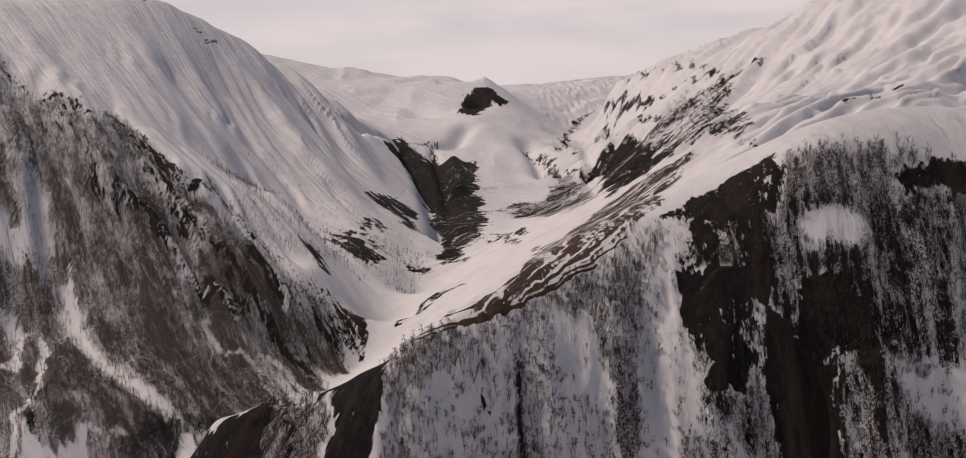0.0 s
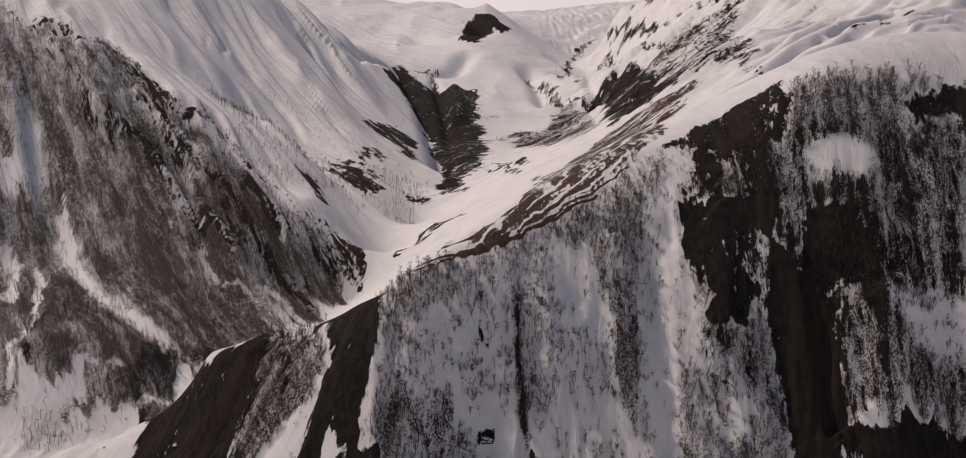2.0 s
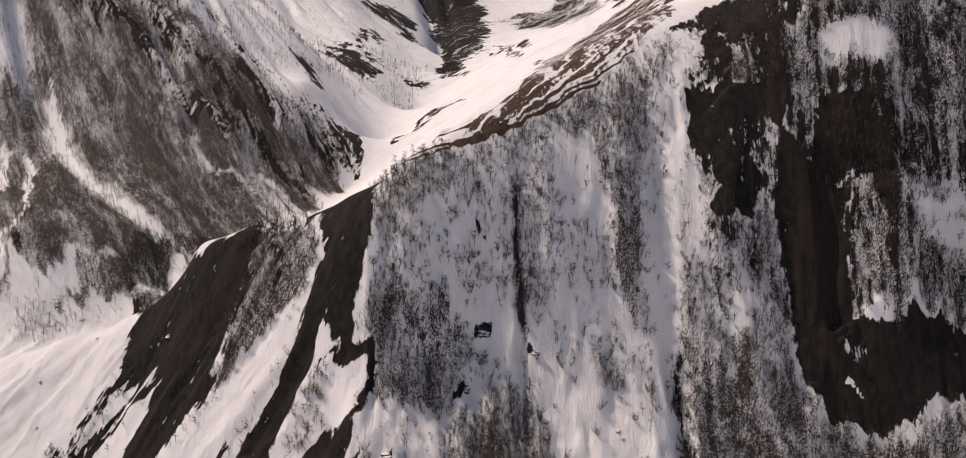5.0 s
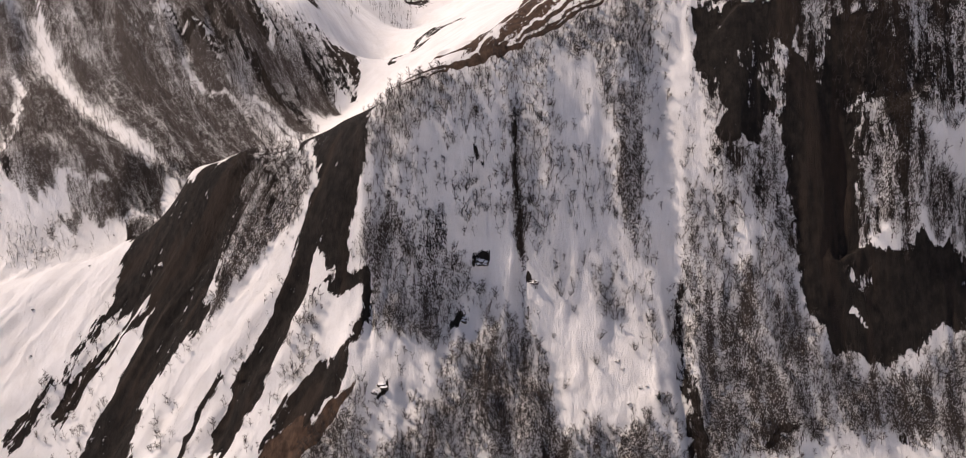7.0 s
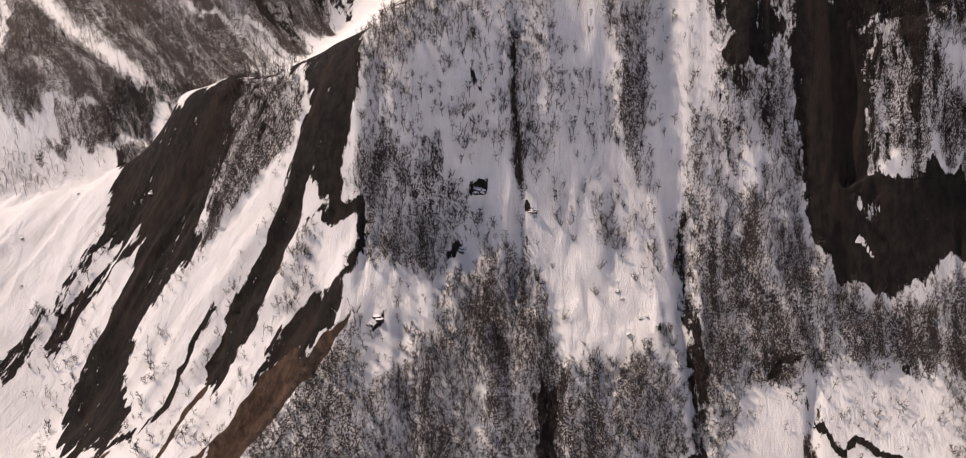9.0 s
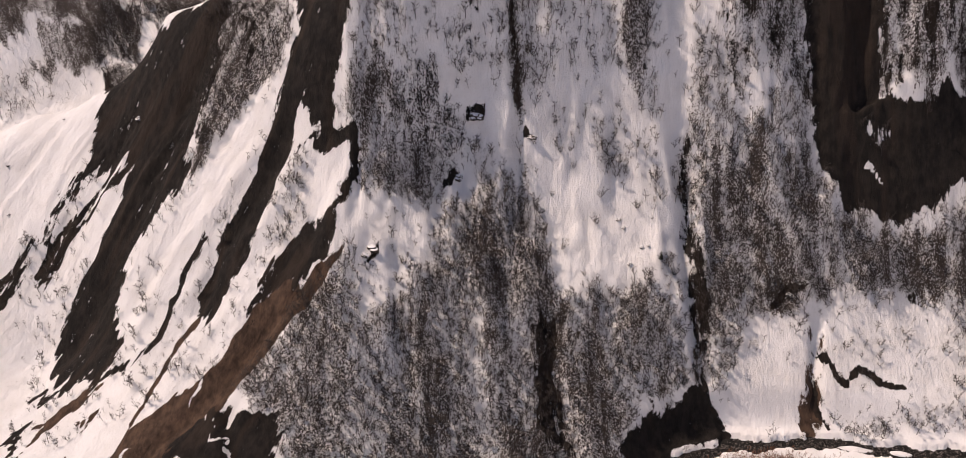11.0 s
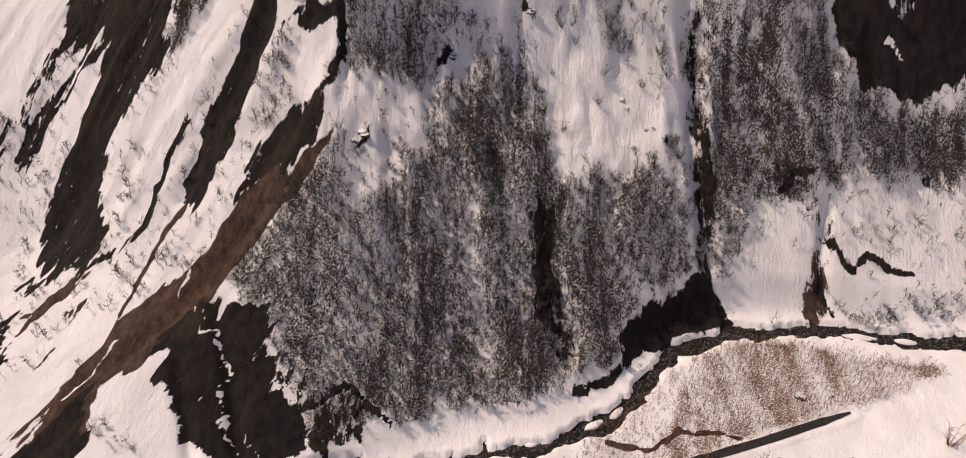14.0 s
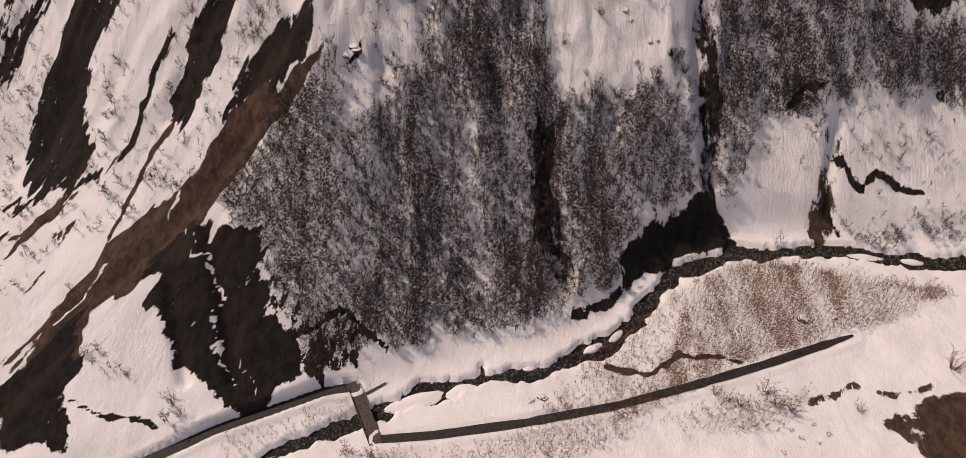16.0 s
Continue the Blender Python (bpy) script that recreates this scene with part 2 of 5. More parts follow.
line("pyramid_front", (6, 3300, 355), (10, 2600, 214), (22, 2200, 146), (75, 1800, 105), (-14, 1600, 110))
line("saddle", (-421, 3000, 255), (-189, 2900, 239), (-268, 2600, 222))
line("far_left", (-968, 4400, 473), (-760, 4300, 429), (-634, 4000, 347), (-521, 4200, 393), (-368, 4100, 366), (-234, 4000, 374), (-107, 3900, 363))
line("far_right", (124, 4300, 323), (270, 4500, 338), (438, 4500, 346), (580, 4300, 342))
line("gorge_right", (330, 3600, 187), (281, 2600, 124), (210, 2000, 123), (111, 1650, 109), (14, 1400, 117))
line("right_sky", (391, 2900, 329), (447, 2600, 362), (517, 2400, 382), (555, 2200, 400), (598, 2050, 434), (633, 1950, 484), (719, 1900, 537), (912, 1900, 588), (1298, 1900, 588))
line("right_cliff", (222, 2600, 189), (259, 1900, 193), (290, 1800, 233), (308, 1500, 232))
line("terrace", (-74, 830, 115), (-15, 960, 135), (37, 1150, 150), (157, 1400, 148))
line("bench", (-20, 700, 155), (49, 800, 175), (137, 1000, 195), (209, 1050, 243), (253, 1100, 267))
line("dome", (300, 1150, 283), (386, 1150, 290), (477, 1180, 306), (536, 1200, 326), (600, 1230, 349), (710, 1250, 381))
line("dome_front", (176, 760, 240), (245, 800, 264), (321, 830, 278), (404, 830, 296))
line("spur_high", (-200, 480, 54), (-170, 480, 66), (-140, 480, 84), (-110, 480, 101), (-80, 480, 124), (-56, 480, 144), (-30, 480, 142), (0, 480, 120), (30, 480, 114), (60, 480, 108))
line("spur_upper", (-180, 505, 78), (-150, 505, 99), (-120, 505, 118), (-90, 505, 137), (-60, 503, 160))
line("spur_mid", (-205, 450, 28), (-170, 450, 45), (-140, 450, 62), (-110, 450, 74), (-80, 450, 92), (-56, 450, 101), (-30, 450, 95), (0, 450, 81), (30, 450, 75), (60, 450, 71), (95, 450, 67))
line("spur_low", (-200, 415, 5), (-170, 415, 21), (-140, 415, 37), (-110, 415, 50), (-80, 415, 63), (-55, 415, 75), (-30, 415, 68), (0, 415, 58), (30, 415, 54), (60, 415, 49), (95, 415, 41))
line("fan_high", (-190, 380, 4), (-160, 380, 13), (-130, 380, 25), (-100, 380, 37), (-75, 380, 45), (-50, 380, 48), (-20, 380, 40), (10, 380, 33), (40, 380, 29), (75, 380, 22))
line("fan_low", (-180, 345, 6), (-150, 345, 12), (-120, 345, 20), (-90, 345, 25), (-60, 345, 25), (-30, 345, 21), (0, 345, 13), (30, 345, 11))
line("cliff_foot", (130, 440, 58), (156, 452, 73), (183, 450, 65), (206, 447, 63), (234, 455, 72), (275, 455, 74))
line("foot", (235, 365, 6), (187, 370, 6), (145, 367, 5), (108, 368, 5), (75, 344, 5), (55, 326, 5), (25, 315, 5), (-20, 303, 5), (-64, 293, 6), (-105, 283, 6), (-136, 275, 6))

line("floor", (-240, 245, 3), (-132, 262, 2), (-60, 268, 1.8), (20, 275, 1.8), (90, 292, 1.8), (150, 312, 2), (240, 335, 4))
line("floor_mid", (90, 320, 1.8), (130, 340, 1.8), (200, 346, 2.5))
line("near_bank", (-400, 190, 12), (-150, 215, 4), (0, 225, 4), (150, 250, 5), (190, 275, 5), (400, 260, 25))
line("near_hill", (-900, 60, 120), (-300, 60, 95), (0, 50, 80), (300, 70, 95), (900, 100, 140))
line("behind", (-1500, -400, 420), (-500, -380, 300), (0, -400, 260), (500, -380, 300), (1500, -400, 420))
line("far_behind", (-2900, -600, 600), (0, -700, 480), (2900, -600, 600))
line("valley_west", (-330, 400, 4), (-430, 330, 4), (-800, 200, 4), (-1700, 0, 0), (-2900, -100, 0))
line("valley_east", (480, 330, 12), (800, 280, 25), (1700, 200, 60), (2900, 150, 90))
line("west_rim", (-2900, 900, 620), (-2600, 2600, 600), (-2400, 4900, 560))
line("east_rim", (2900, 800, 640), (2600, 2600, 620), (2400, 4900, 520))
line("north_rim", (-1200, 5000, 440), (0, 5000, 330), (1200, 5000, 420))


def along(points, step):
    """Points at even steps along a line."""
    out = []
    for a, b in zip(points, points[1:]):
        n = max(1, int(round(np.linalg.norm((b - a)[:2]) / step)))
        out += [a + (b - a) * k / n for k in range(n)]
    return out + [points[-1]]


def skeleton_points():
    pts = {}
    for points in LINES.values():
        size = np.linalg.norm((points[-1] - points[0])[:2])
        for p in along(points, min(max(size / 8, 12), 200)):
            pts[(round(p[0] / 5), round(p[1] / 5))] = p
    return np.array(list(pts.values()))


KNOTS = skeleton_points()


def solve_land():
    """Weights of a stretched membrane through all the lines."""
    n = len(KNOTS)
    a = np.zeros((n + 3, n + 3))
    a[:n, :n] = np.sqrt(((KNOTS[:, None, :2] - KNOTS[None, :, :2]) ** 2).sum(-1) + 36.0) - 6.0
    a[:n, n:] = np.c_[np.ones(n), KNOTS[:, :2] / 1000]
    a[n:, :n] = a[:n, n:].T
    return np.linalg.solve(a, np.r_[KNOTS[:, 2], 0, 0, 0])


LAND = solve_land()


def base_height(x, y):
    x, y = np.asarray(x, float), np.asarray(y, float)
    fx, fy = x.ravel(), y.ravel()
    z = np.empty(len(fx))
    for i in range(0, len(fx), 20000):
        px, py = fx[i:i + 20000], fy[i:i + 20000]
        r = np.sqrt((px[:, None] - KNOTS[:, 0]) ** 2 + (py[:, None] - KNOTS[:, 1]) ** 2 + 36.0) - 6.0
        z[i:i + 20000] = r @ LAND[:-3] + LAND[-3] + (LAND[-2] * px + LAND[-1] * py) / 1000
    return z.reshape(x.shape)


def lattice(ix, iy, seed):
    h = (ix * 374761393 + iy * 668265263 + seed * 144664567) & 0xFFFFFFFF
    h = ((h ^ (h >> 13)) * 1274126177) & 0xFFFFFFFF
    return ((h ^ (h >> 16)) & 0xFFFF) / 65535.0


def value_noise(x, y, seed):
    """Smooth noise between -1 and 1, one swing per unit."""
    ix, iy = np.floor(x).astype(np.int64), np.floor(y).astype(np.int64)
    u, v = x - ix, y - iy
    u, v = u * u * (3 - 2 * u), v * v * (3 - 2 * v)
    a, b = lattice(ix, iy, seed), lattice(ix + 1, iy, seed)
    c, d = lattice(ix, iy + 1, seed), lattice(ix + 1, iy + 1, seed)
    return ((a * (1 - u) + b * u) * (1 - v) + (c * (1 - u) + d * u) * v) * 2 - 1


def fractal(x, y, seed, octaves=4, gain=0.5):
    s, w = 0, 1.0
    for k in range(octaves):
        s = s + w * value_noise(x * 2.03 ** k + 17.3 * k, y * 2.03 ** k - 9.1 * k, seed + k)
        w *= gain
    return s


def smooth(a, b, x):
    t = np.clip((x - a) / (b - a), 0, 1)
    return t * t * (3 - 2 * t)


def distance(x, y, pts):
    """Distance from a line in plan, how far along it (0 to 1) the nearest place lies, and the side (left positive)."""
    pts = np.asarray(pts, float)[:, :2]
    best, where, side = np.full(x.shape, 1e9), np.zeros(x.shape), np.zeros(x.shape)
    lengths = np.linalg.norm(np.diff(pts, axis=0), axis=1)
    total, run = lengths.sum(), 0.0
    for a, b, size in zip(pts, pts[1:], lengths):
        d = (b - a) / size
        t = np.clip((x - a[0]) * d[0] + (y - a[1]) * d[1], 0, size)
        r = np.hypot(x - a[0] - d[0] * t, y - a[1] - d[1] * t)
        near = r < best
        best = np.where(near, r, best)
        where = np.where(near, (run + t) / total, where)
        side = np.where(near, d[0] * (y - a[1]) - d[1] * (x - a[0]), side)
        run += size
    return best, where, side


RIVER = ((236, 359), (188, 361), (152, 367), (115, 367), (86, 356), (77, 343), (60, 324), (36, 311), (4, 304), (-23, 295), (-40, 286), (-66, 274), (-92, 261), (-180, 235), (-420, 215))
ROAD_EAST = ((149, 324), (114, 311), (87, 302), (57, 293), (24, 286), (-8, 281), (-26, 279.5))
ROAD_WEST = ((-37, 301), (-48, 299), (-64, 292), (-85, 283), (-102, 273), (-132, 258), (-200, 235))
BRIDGE = ((-28, 279), (-37.5, 301.5))


GROOVES = []


def groove(depth, width, *points):
    """A gully (or, with a negative depth, a rib) along a line in plan."""
    GROOVES.append((depth, width, np.array(points, float)))


groove(3.5, 2.7, (20.3, 525.9), (20.6, 497.7), (21.7, 465.8), (23.1, 446.4))
groove(7, 8.1, (107.6, 553.9), (93.3, 523.7), (95, 499.2), (95.6, 477.9), (100.6, 452.9))
groove(5, 3.8, (100.4, 466.2), (98.4, 439), (100.7, 408), (103.3, 381.9))
groove(4, 4.6, (33.9, 405.3), (35.5, 376.2), (40.2, 349), (37.2, 336.5))
groove(-5, 7.6, (74.6, 545.7), (75.2, 509.8), (81.6, 477))
groove(-4, 6.8, (30.3, 531.4), (34.2, 505), (38.3, 489.1))
groove(5, 5.0, (152.5, 510.6), (156.7, 488.2), (157.6, 467.9), (162.1, 449.3))
groove(-8, 9.7, (128.4, 548.7), (134.4, 532.5), (129, 511.7), (118.5, 491.9))
groove(8, 13.0, (186.5, 523.3), (179.8, 496.9), (185.3, 474.7))
groove(-7, 13.1, (214.4, 511), (217.5, 493.3), (212.1, 472.1))
groove(4, 2.8, (157.7, 418.2), (151.9, 394.6), (150.1, 376.3))
groove(-3, 5.2, (3.4, 426.1), (8.7, 392.3), (11.8, 358.9))
groove(2.5, 3.5, (-30.3, 418.3), (-28.4, 389.4), (-22.9, 361.8))
groove(-3, 4.7, (-53.5, 507.6), (-50.3, 473), (-50.7, 448), (-58.2, 414.2))
groove(3, 4.9, (-72.5, 467.1), (-89.3, 448.9), (-111.9, 425.7), (-121.3, 399.4))
groove(3, 6.1, (-129, 506.2), (-149.9, 467.5), (-171.1, 430.9), (-185.5, 404.5))
groove(-2.5, 5.1, (-89.1, 462.3), (-110.1, 450.2), (-136.9, 427), (-151.5, 400.4))
groove(2.5, 4.1, (-56.8, 408.4), (-82.1, 389.9), (-108.1, 361.4), (-138.2, 332.8))
groove(4, 3.3, (-98.7, 361.5), (-86.6, 326.8), (-78.9, 294.7))
groove(3, 2.8, (-110.8, 339.8), (-101.1, 311.2), (-96.7, 294.8))
groove(5, 8.1, (-464, 994), (-421, 921), (-394, 875), (-364, 839), (-266, 699), (-193, 646))
groove(5, 8.6, (-382, 844), (-353, 749), (-312.5, 621.7))
groove(-9, 9.7, (-442, 1029), (-356, 931), (-314, 908), (-245, 840), (-180, 785))
groove(6, 8.0, (-350, 948), (-280, 887), (-213, 819), (-157, 767))
groove(22, 18.8, (-218, 2403), (-112, 1889), (-44, 1267))
groove(14, 12.4, (-128, 2421), (-79, 1953), (-47, 1515))
groove(-18, 18.4, (-70, 2276), (-46, 1867))
groove(22, 16.4, (262, 2671), (233, 2037), (189, 1742))
groove(14, 20.0, (354, 2813), (284, 2092), (237, 1825))
groove(24, 25.4, (-40, 2657), (-69, 2485), (-126, 2389))
groove(36, 26.6, (109, 2615), (139, 2298), (152, 2076))
groove(20, 16.5, (-295, 1935), (-255, 2208), (-182, 2334))
groove(-14, 24.8, (-451, 3223), (-294, 3271), (-131, 3278))
groove(12, 26.5, (-362, 3149), (-234, 3018), (-113, 2807))


def fall_ribs(x, y, dx, dy, wide, long, seed, octaves=4):
    """Sharp ribs and runnels that follow the fall of a slope towards (dx, dy)."""
    u, v = x * dy - y * dx, x * dx + y * dy
    n = fractal((u + 12 * fractal(u / 90, v / 90, seed + 50, 2)) / wide, v / long, seed, octaves, 0.55)
    return 0.9 - 1.8 * np.abs(n)


def regions(x, y):
    """The share of each slope at a place: the west mountain, the east ones, the spur and the face."""
    west = smooth(560, 660, y) * (1 - smooth(-130, -60, x))
    east = smooth(600, 700, y) * (1 - west)
    spur = (1 - smooth(-80, -50, x)) * (1 - smooth(530, 580, y))
    return {"west": west, "east": east, "spur": spur, "face": np.clip(1 - west - east - spur, 0, 1)}


def lines_to(x, y, name, wide, long, seed):
    """Streaks down the fall of one slope, about -1 to 1."""
    dx, dy = FALLS[name]
    u, v = x * dy - y * dx, x * dx + y * dy
    return fractal((u + 5 * value_noise(u / 30, v / 30, seed + 9)) / wide, v / long, seed, 4, 0.62)


def lay(x, y):
    """How snow, earth and growth line up down each slope, about -1 to 1."""
    share = regions(x, y)
    return share["west"] * lines_to(x, y, "west", 11, 90, 61) + share["east"] * lines_to(x, y, "east", 12, 90, 64) + share["spur"] * lines_to(x, y, "spur", 6, 40, 67) + share["face"] * lines_to(x, y, "face", 7, 38, 70)


def on_slope(x, y):
    """1 on the slopes, 0 on the valley floor."""
    foot = LINES["foot"][::-1]
    return smooth(2, 26, y - np.interp(x, foot[:, 0], foot[:, 1])) * smooth(-280, -200, x) + (1 - smooth(-280, -200, x))


def torn(x, y, reach):
    """How far the edges of covers run down each slope in tongues, up to the reach given."""
    share, slope = regions(x, y), on_slope(x, y)
    sx, sy = np.zeros(x.shape), np.zeros(x.shape)
    for name, wide, long, seed in (("west", 9, 120, 81), ("east", 9, 110, 83), ("spur", 4.5, 45, 85), ("face", 5, 40, 87)):
        m = reach[name] * share[name] * slope * lines_to(x, y, name, wide, long, seed)
        sx, sy = sx + m * FALLS[name][0], sy + m * FALLS[name][1]
    return sx, sy


GROWTH_REACH = {"west": 18, "east": 12, "spur": 4, "face": 5.5}
GROUND_REACH = {"west": 16, "east": 7, "spur": 4.5, "face": 0.8}


def height(x, y):
    """The land: its large form, gullies and ribs, drifts, the river's bed and the road's bench."""
    x, y = np.asarray(x, float), np.asarray(y, float)
    z = base_height(x, y)
    crest, _, _ = distance(x, y, np.vstack([LINES["crest_spur"][::-1], LINES["crest_face"]]))
    calm = 0.12 + 0.88 * smooth(0, 34, crest)
    far = smooth(900, 2200, y)
    front = (1 - smooth(540, 620, y)) * smooth(8, 50, z)
    spur = (1 - smooth(-80, -45, x)) * front
    face = front - spur
    z = z + calm * face * (3.4 * fall_ribs(x, y, 0.05, -1.0, 30, 120, 3) + 0.8 * fall_ribs(x, y, 0.05, -1, 13, 60, 7, 3) + 0.7 * fractal(x / 7, y / 9, 9, 4, 0.6))
    z = z + calm * spur * (1.8 * fall_ribs(x, y, -0.55, -0.83, 26, 130, 5) + 0.6 * fractal(x / 6, y / 9, 19, 3))
    # the mountain west of the side valley, ribbed down to the stream
    west = smooth(560, 700, y) * (1 - smooth(-0.05, 0.0, (x + 95) / 2000 + (y - 900) * 0.00004)) * (1 - smooth(2000, 2500, y))
    low = 1 - smooth(150, 230, z)
    z = z + west * smooth(8, 60, z - 75) * (1 - 0.8 * smooth(320, 430, z)) * ((17 - 4 * low) * fall_ribs(x, y, 0.56, -0.83, 95, 1500, 23, 2) + 6 * fall_ribs(x, y, 0.52, -0.85, 34, 900, 29, 3))
    # the mountains beyond
    rest = smooth(640, 1000, y) * (1 - west)
    east = rest * smooth(60, 400, x)
    z = z + east * (16 * fall_ribs(x, y, -0.75, -0.66, 95, 620, 33) + (1 - smooth(1800, 2600, y)) * (7 * fall_ribs(x, y, -0.7, -0.7, 26, 200, 36, 3) + 2 * fractal(x / 40, y / 40, 35, 4)))
    z = z + (rest - east) * ((3 + 7 * far) * fractal(x / (60 + 130 * far), y / (110 + 160 * far), 21, 4, 0.4) + 4 * far * fall_ribs(x, y, 0.1, -1, 110, 420, 37, 2))
    # the far pyramid
    r = np.hypot((x - 6) * 1.0, (y - 3300) * np.where(y < 3300, 0.55, 0.9))
    peak = 360 - 0.72 * r + 9 * np.abs(fractal(np.arctan2(y - 3300, x - 6) * 3.2, r / 400, 39, 2)) * smooth(10, 80, r)
    z = np.where(r < 420, np.maximum(z, peak) + 6 * np.exp(-((z - peak) / 14) ** 2), z)
    for depth, width, pts in GROOVES:
        lo, hi = pts.min(0) - width * 3, pts.max(0) + width * 3
        near = (x > lo[0]) & (x < hi[0]) & (y > lo[1]) & (y < hi[1])
        if near.any():
            d, w, _ = distance(x[near], y[near], pts)
            z[near] -= depth * np.exp(-(d / width) ** 2) * smooth(0, 0.12, w) * (1 - smooth(0.9, 1, w))
    z = z + (1 - smooth(10, 40, z)) * 0.35 * fractal(x / 9, y / 9, 5, 4)
    d, _, _ = distance(x, y, RIVER)
    flat = (1 - smooth(6, 22, d)) * (1 - smooth(10, 24, z))
    z = z * (1 - flat) + 1.6 * flat
    bed = 1 - smooth(3.4, 4.6, d + 2.0 * fractal(x / 8, y / 8, 31, 3) + 0.9 * fractal(x / 3, y / 3, 32, 2) + 0.2 + 1.5 * (1 - smooth(-52, -28, x)))
    z = z * (1 - bed) + (-1.1 + 0.2 * fractal(x / 2, y / 2, 33, 3)) * bed
    for way in (ROAD_EAST, ROAD_WEST):
        d, _, _ = distance(x, y, way)
        bench = 1 - smooth(2.1, 3.2, d)
        z = z * (1 - bench) + 1.9 * bench
        z = z + 0.8 * np.exp(-((d - 3.5) / 0.8) ** 2)
    return z

# ---------------------------------------------------------------- what covers the land
AREAS = []


def patch(kind, strength, soft, *points):
    """Ground of one kind inside an outline in plan."""
    AREAS.append((kind, strength, soft, np.array(points, float), True))


def streak(kind, strength, width, *points):
    """A band of one kind along a line in plan."""
    AREAS.append((kind, strength, width, np.array(points, float), False))


patch("wood", 1.35, 8.5, (-636, 1184), (-536, 1098), (-481, 1065), (-421, 1027), (-379, 1049), (-289, 943), (-230, 914), (-187, 873), (-150, 852), (-105, 820), (-108, 795), (-131, 731), (-115.4, 519.2), (-194, 649), (-271, 712), (-369, 850), (-425, 924), (-571, 1053))
patch("wood", 1.5, 4.3, (-480, 867), (-418, 875), (-377, 857), (-347, 807), (-271, 712), (-199, 652), (-220.9, 627.9), (-344, 604))
patch("wood", 1.5, 6.1, (-439, 873), (-405, 867), (-369, 845), (-307, 767), (-251, 697), (-197, 653), (-195, 661), (-165, 696), (-149, 701), (-182, 778), (-247, 861), (-361, 897))
patch("wood", 1.6, 4.6, (-373, 809), (-316, 753), (-247, 647), (-251.2, 633.5), (-275.7, 626.9), (-284.6, 614.8), (-294.1, 623.2))
patch("wood", 1.4, 5.1, (-432, 847), (-387, 819), (-307.8, 635.7), (-329.4, 618.5))
patch("wood", 1.4, 4.1, (-270.1, 611.5), (-251.2, 633.5), (-223, 645), (-197, 653), (-207.7, 615.8), (-227.9, 601.5), (-257.6, 599.2))
patch("wood", 1.4, 7.3, (-323, 599.3), (-299.5, 600.7), (-277.4, 603.4), (-256.2, 593.2), (-767, 1536), (-823, 1520), (-877, 1503))
streak("rock", 0.75, 9.6, (-538, 1102), (-483, 1070), (-422, 1030), (-382, 1059), (-324, 979), (-290, 945), (-267, 957))
streak("rock", 0.55, 9.6, (-442, 1029), (-353, 924), (-311, 898), (-243, 833), (-181, 791))
streak("rock", 0.6, 14.2, (-385, 1049), (-316, 954), (-275, 891))
streak("rock", 0.6, 11.5, (-268, 962), (-230, 917), (-187, 876), (-150, 854), (-122, 847), (-106, 822))
streak("rock", 0.7, 16.2, (-163, 835), (-130, 824), (-107, 808))
streak("rock", 0.6, 11.8, (-218, 841), (-173, 800), (-144, 780))
streak("snow", 0.6, 4.5, (-453, 965), (-423, 925), (-400, 882), (-401, 864))
patch("snow", 1, 5.1, (-461, 923), (-426, 898), (-403, 876), (-418, 875), (-442, 881), (-479, 889))
streak("snow", 1, 2.6, (-371, 853), (-347, 811), (-274, 705), (-225, 668), (-189, 643))
streak("snow", 1, 3.6, (-371, 802), (-336, 702), (-312.5, 621.7))
streak("snow", 0.9, 4.5, (-168, 772), (-149, 752), (-131, 731))
streak("snow", 0.6, 4.2, (-235, 803), (-206, 765), (-179, 757))
streak("snow", 0.9, 5.8, (-423, 835), (-396, 811), (-384, 764))
streak("snow", 1, 2.0, (-373, 860), (-332, 797), (-285, 729), (-232, 676), (-197, 653))
patch("snow", 1, 2.5, (-303.8, 614.3), (-280.4, 615.6), (-261.4, 630.6), (-236.6, 636.6), (-240.8, 623.3), (-264.3, 611.2), (-277.4, 603.4), (-299.8, 602.5))
streak("rock", 0.9, 3.1, (-312, 646), (-301.6, 623))
streak("snow", 0.9, 8.0, (-169, 770), (-150, 753), (-88.8, 527), (-116, 773))
# ridgelines that catch the sun, drawn as thin streaks of snow
streak("snow", 0.75, 2.8, (-338, 916), (-276, 863), (-211, 807), (-180, 790))
streak("snow", 0.75, 2.8, (-290, 923), (-234, 873), (-184, 810), (-157, 779))
streak("snow", 0.6, 2.4, (-340, 970), (-267, 883), (-206, 833))
streak("rock", 0.8, 4.6, (-329, 911), (-270, 853), (-208, 799))
streak("rock", 0.8, 4.5, (-279, 905), (-228, 859), (-178, 801))
streak("snow", 1, 3.6, (-379, 809), (-335, 703), (-312.7, 615.5))
patch("wood", 0.3, 15.3, (-396, 1304), (-312, 1361), (-163, 1392), (-67, 1251), (-63, 1049), (-121, 1029), (-225, 922))
streak("wood", 0.6, 24.6, (-267, 949), (-211, 909), (-172, 949), (-127, 970))
streak("wood", 0.35, 41.7, (-227, 1609), (-169, 1628), (-111, 1677))
streak("rock", 0.85, 23.2, (-161, 1444), (-128, 1398), (-96, 1349))
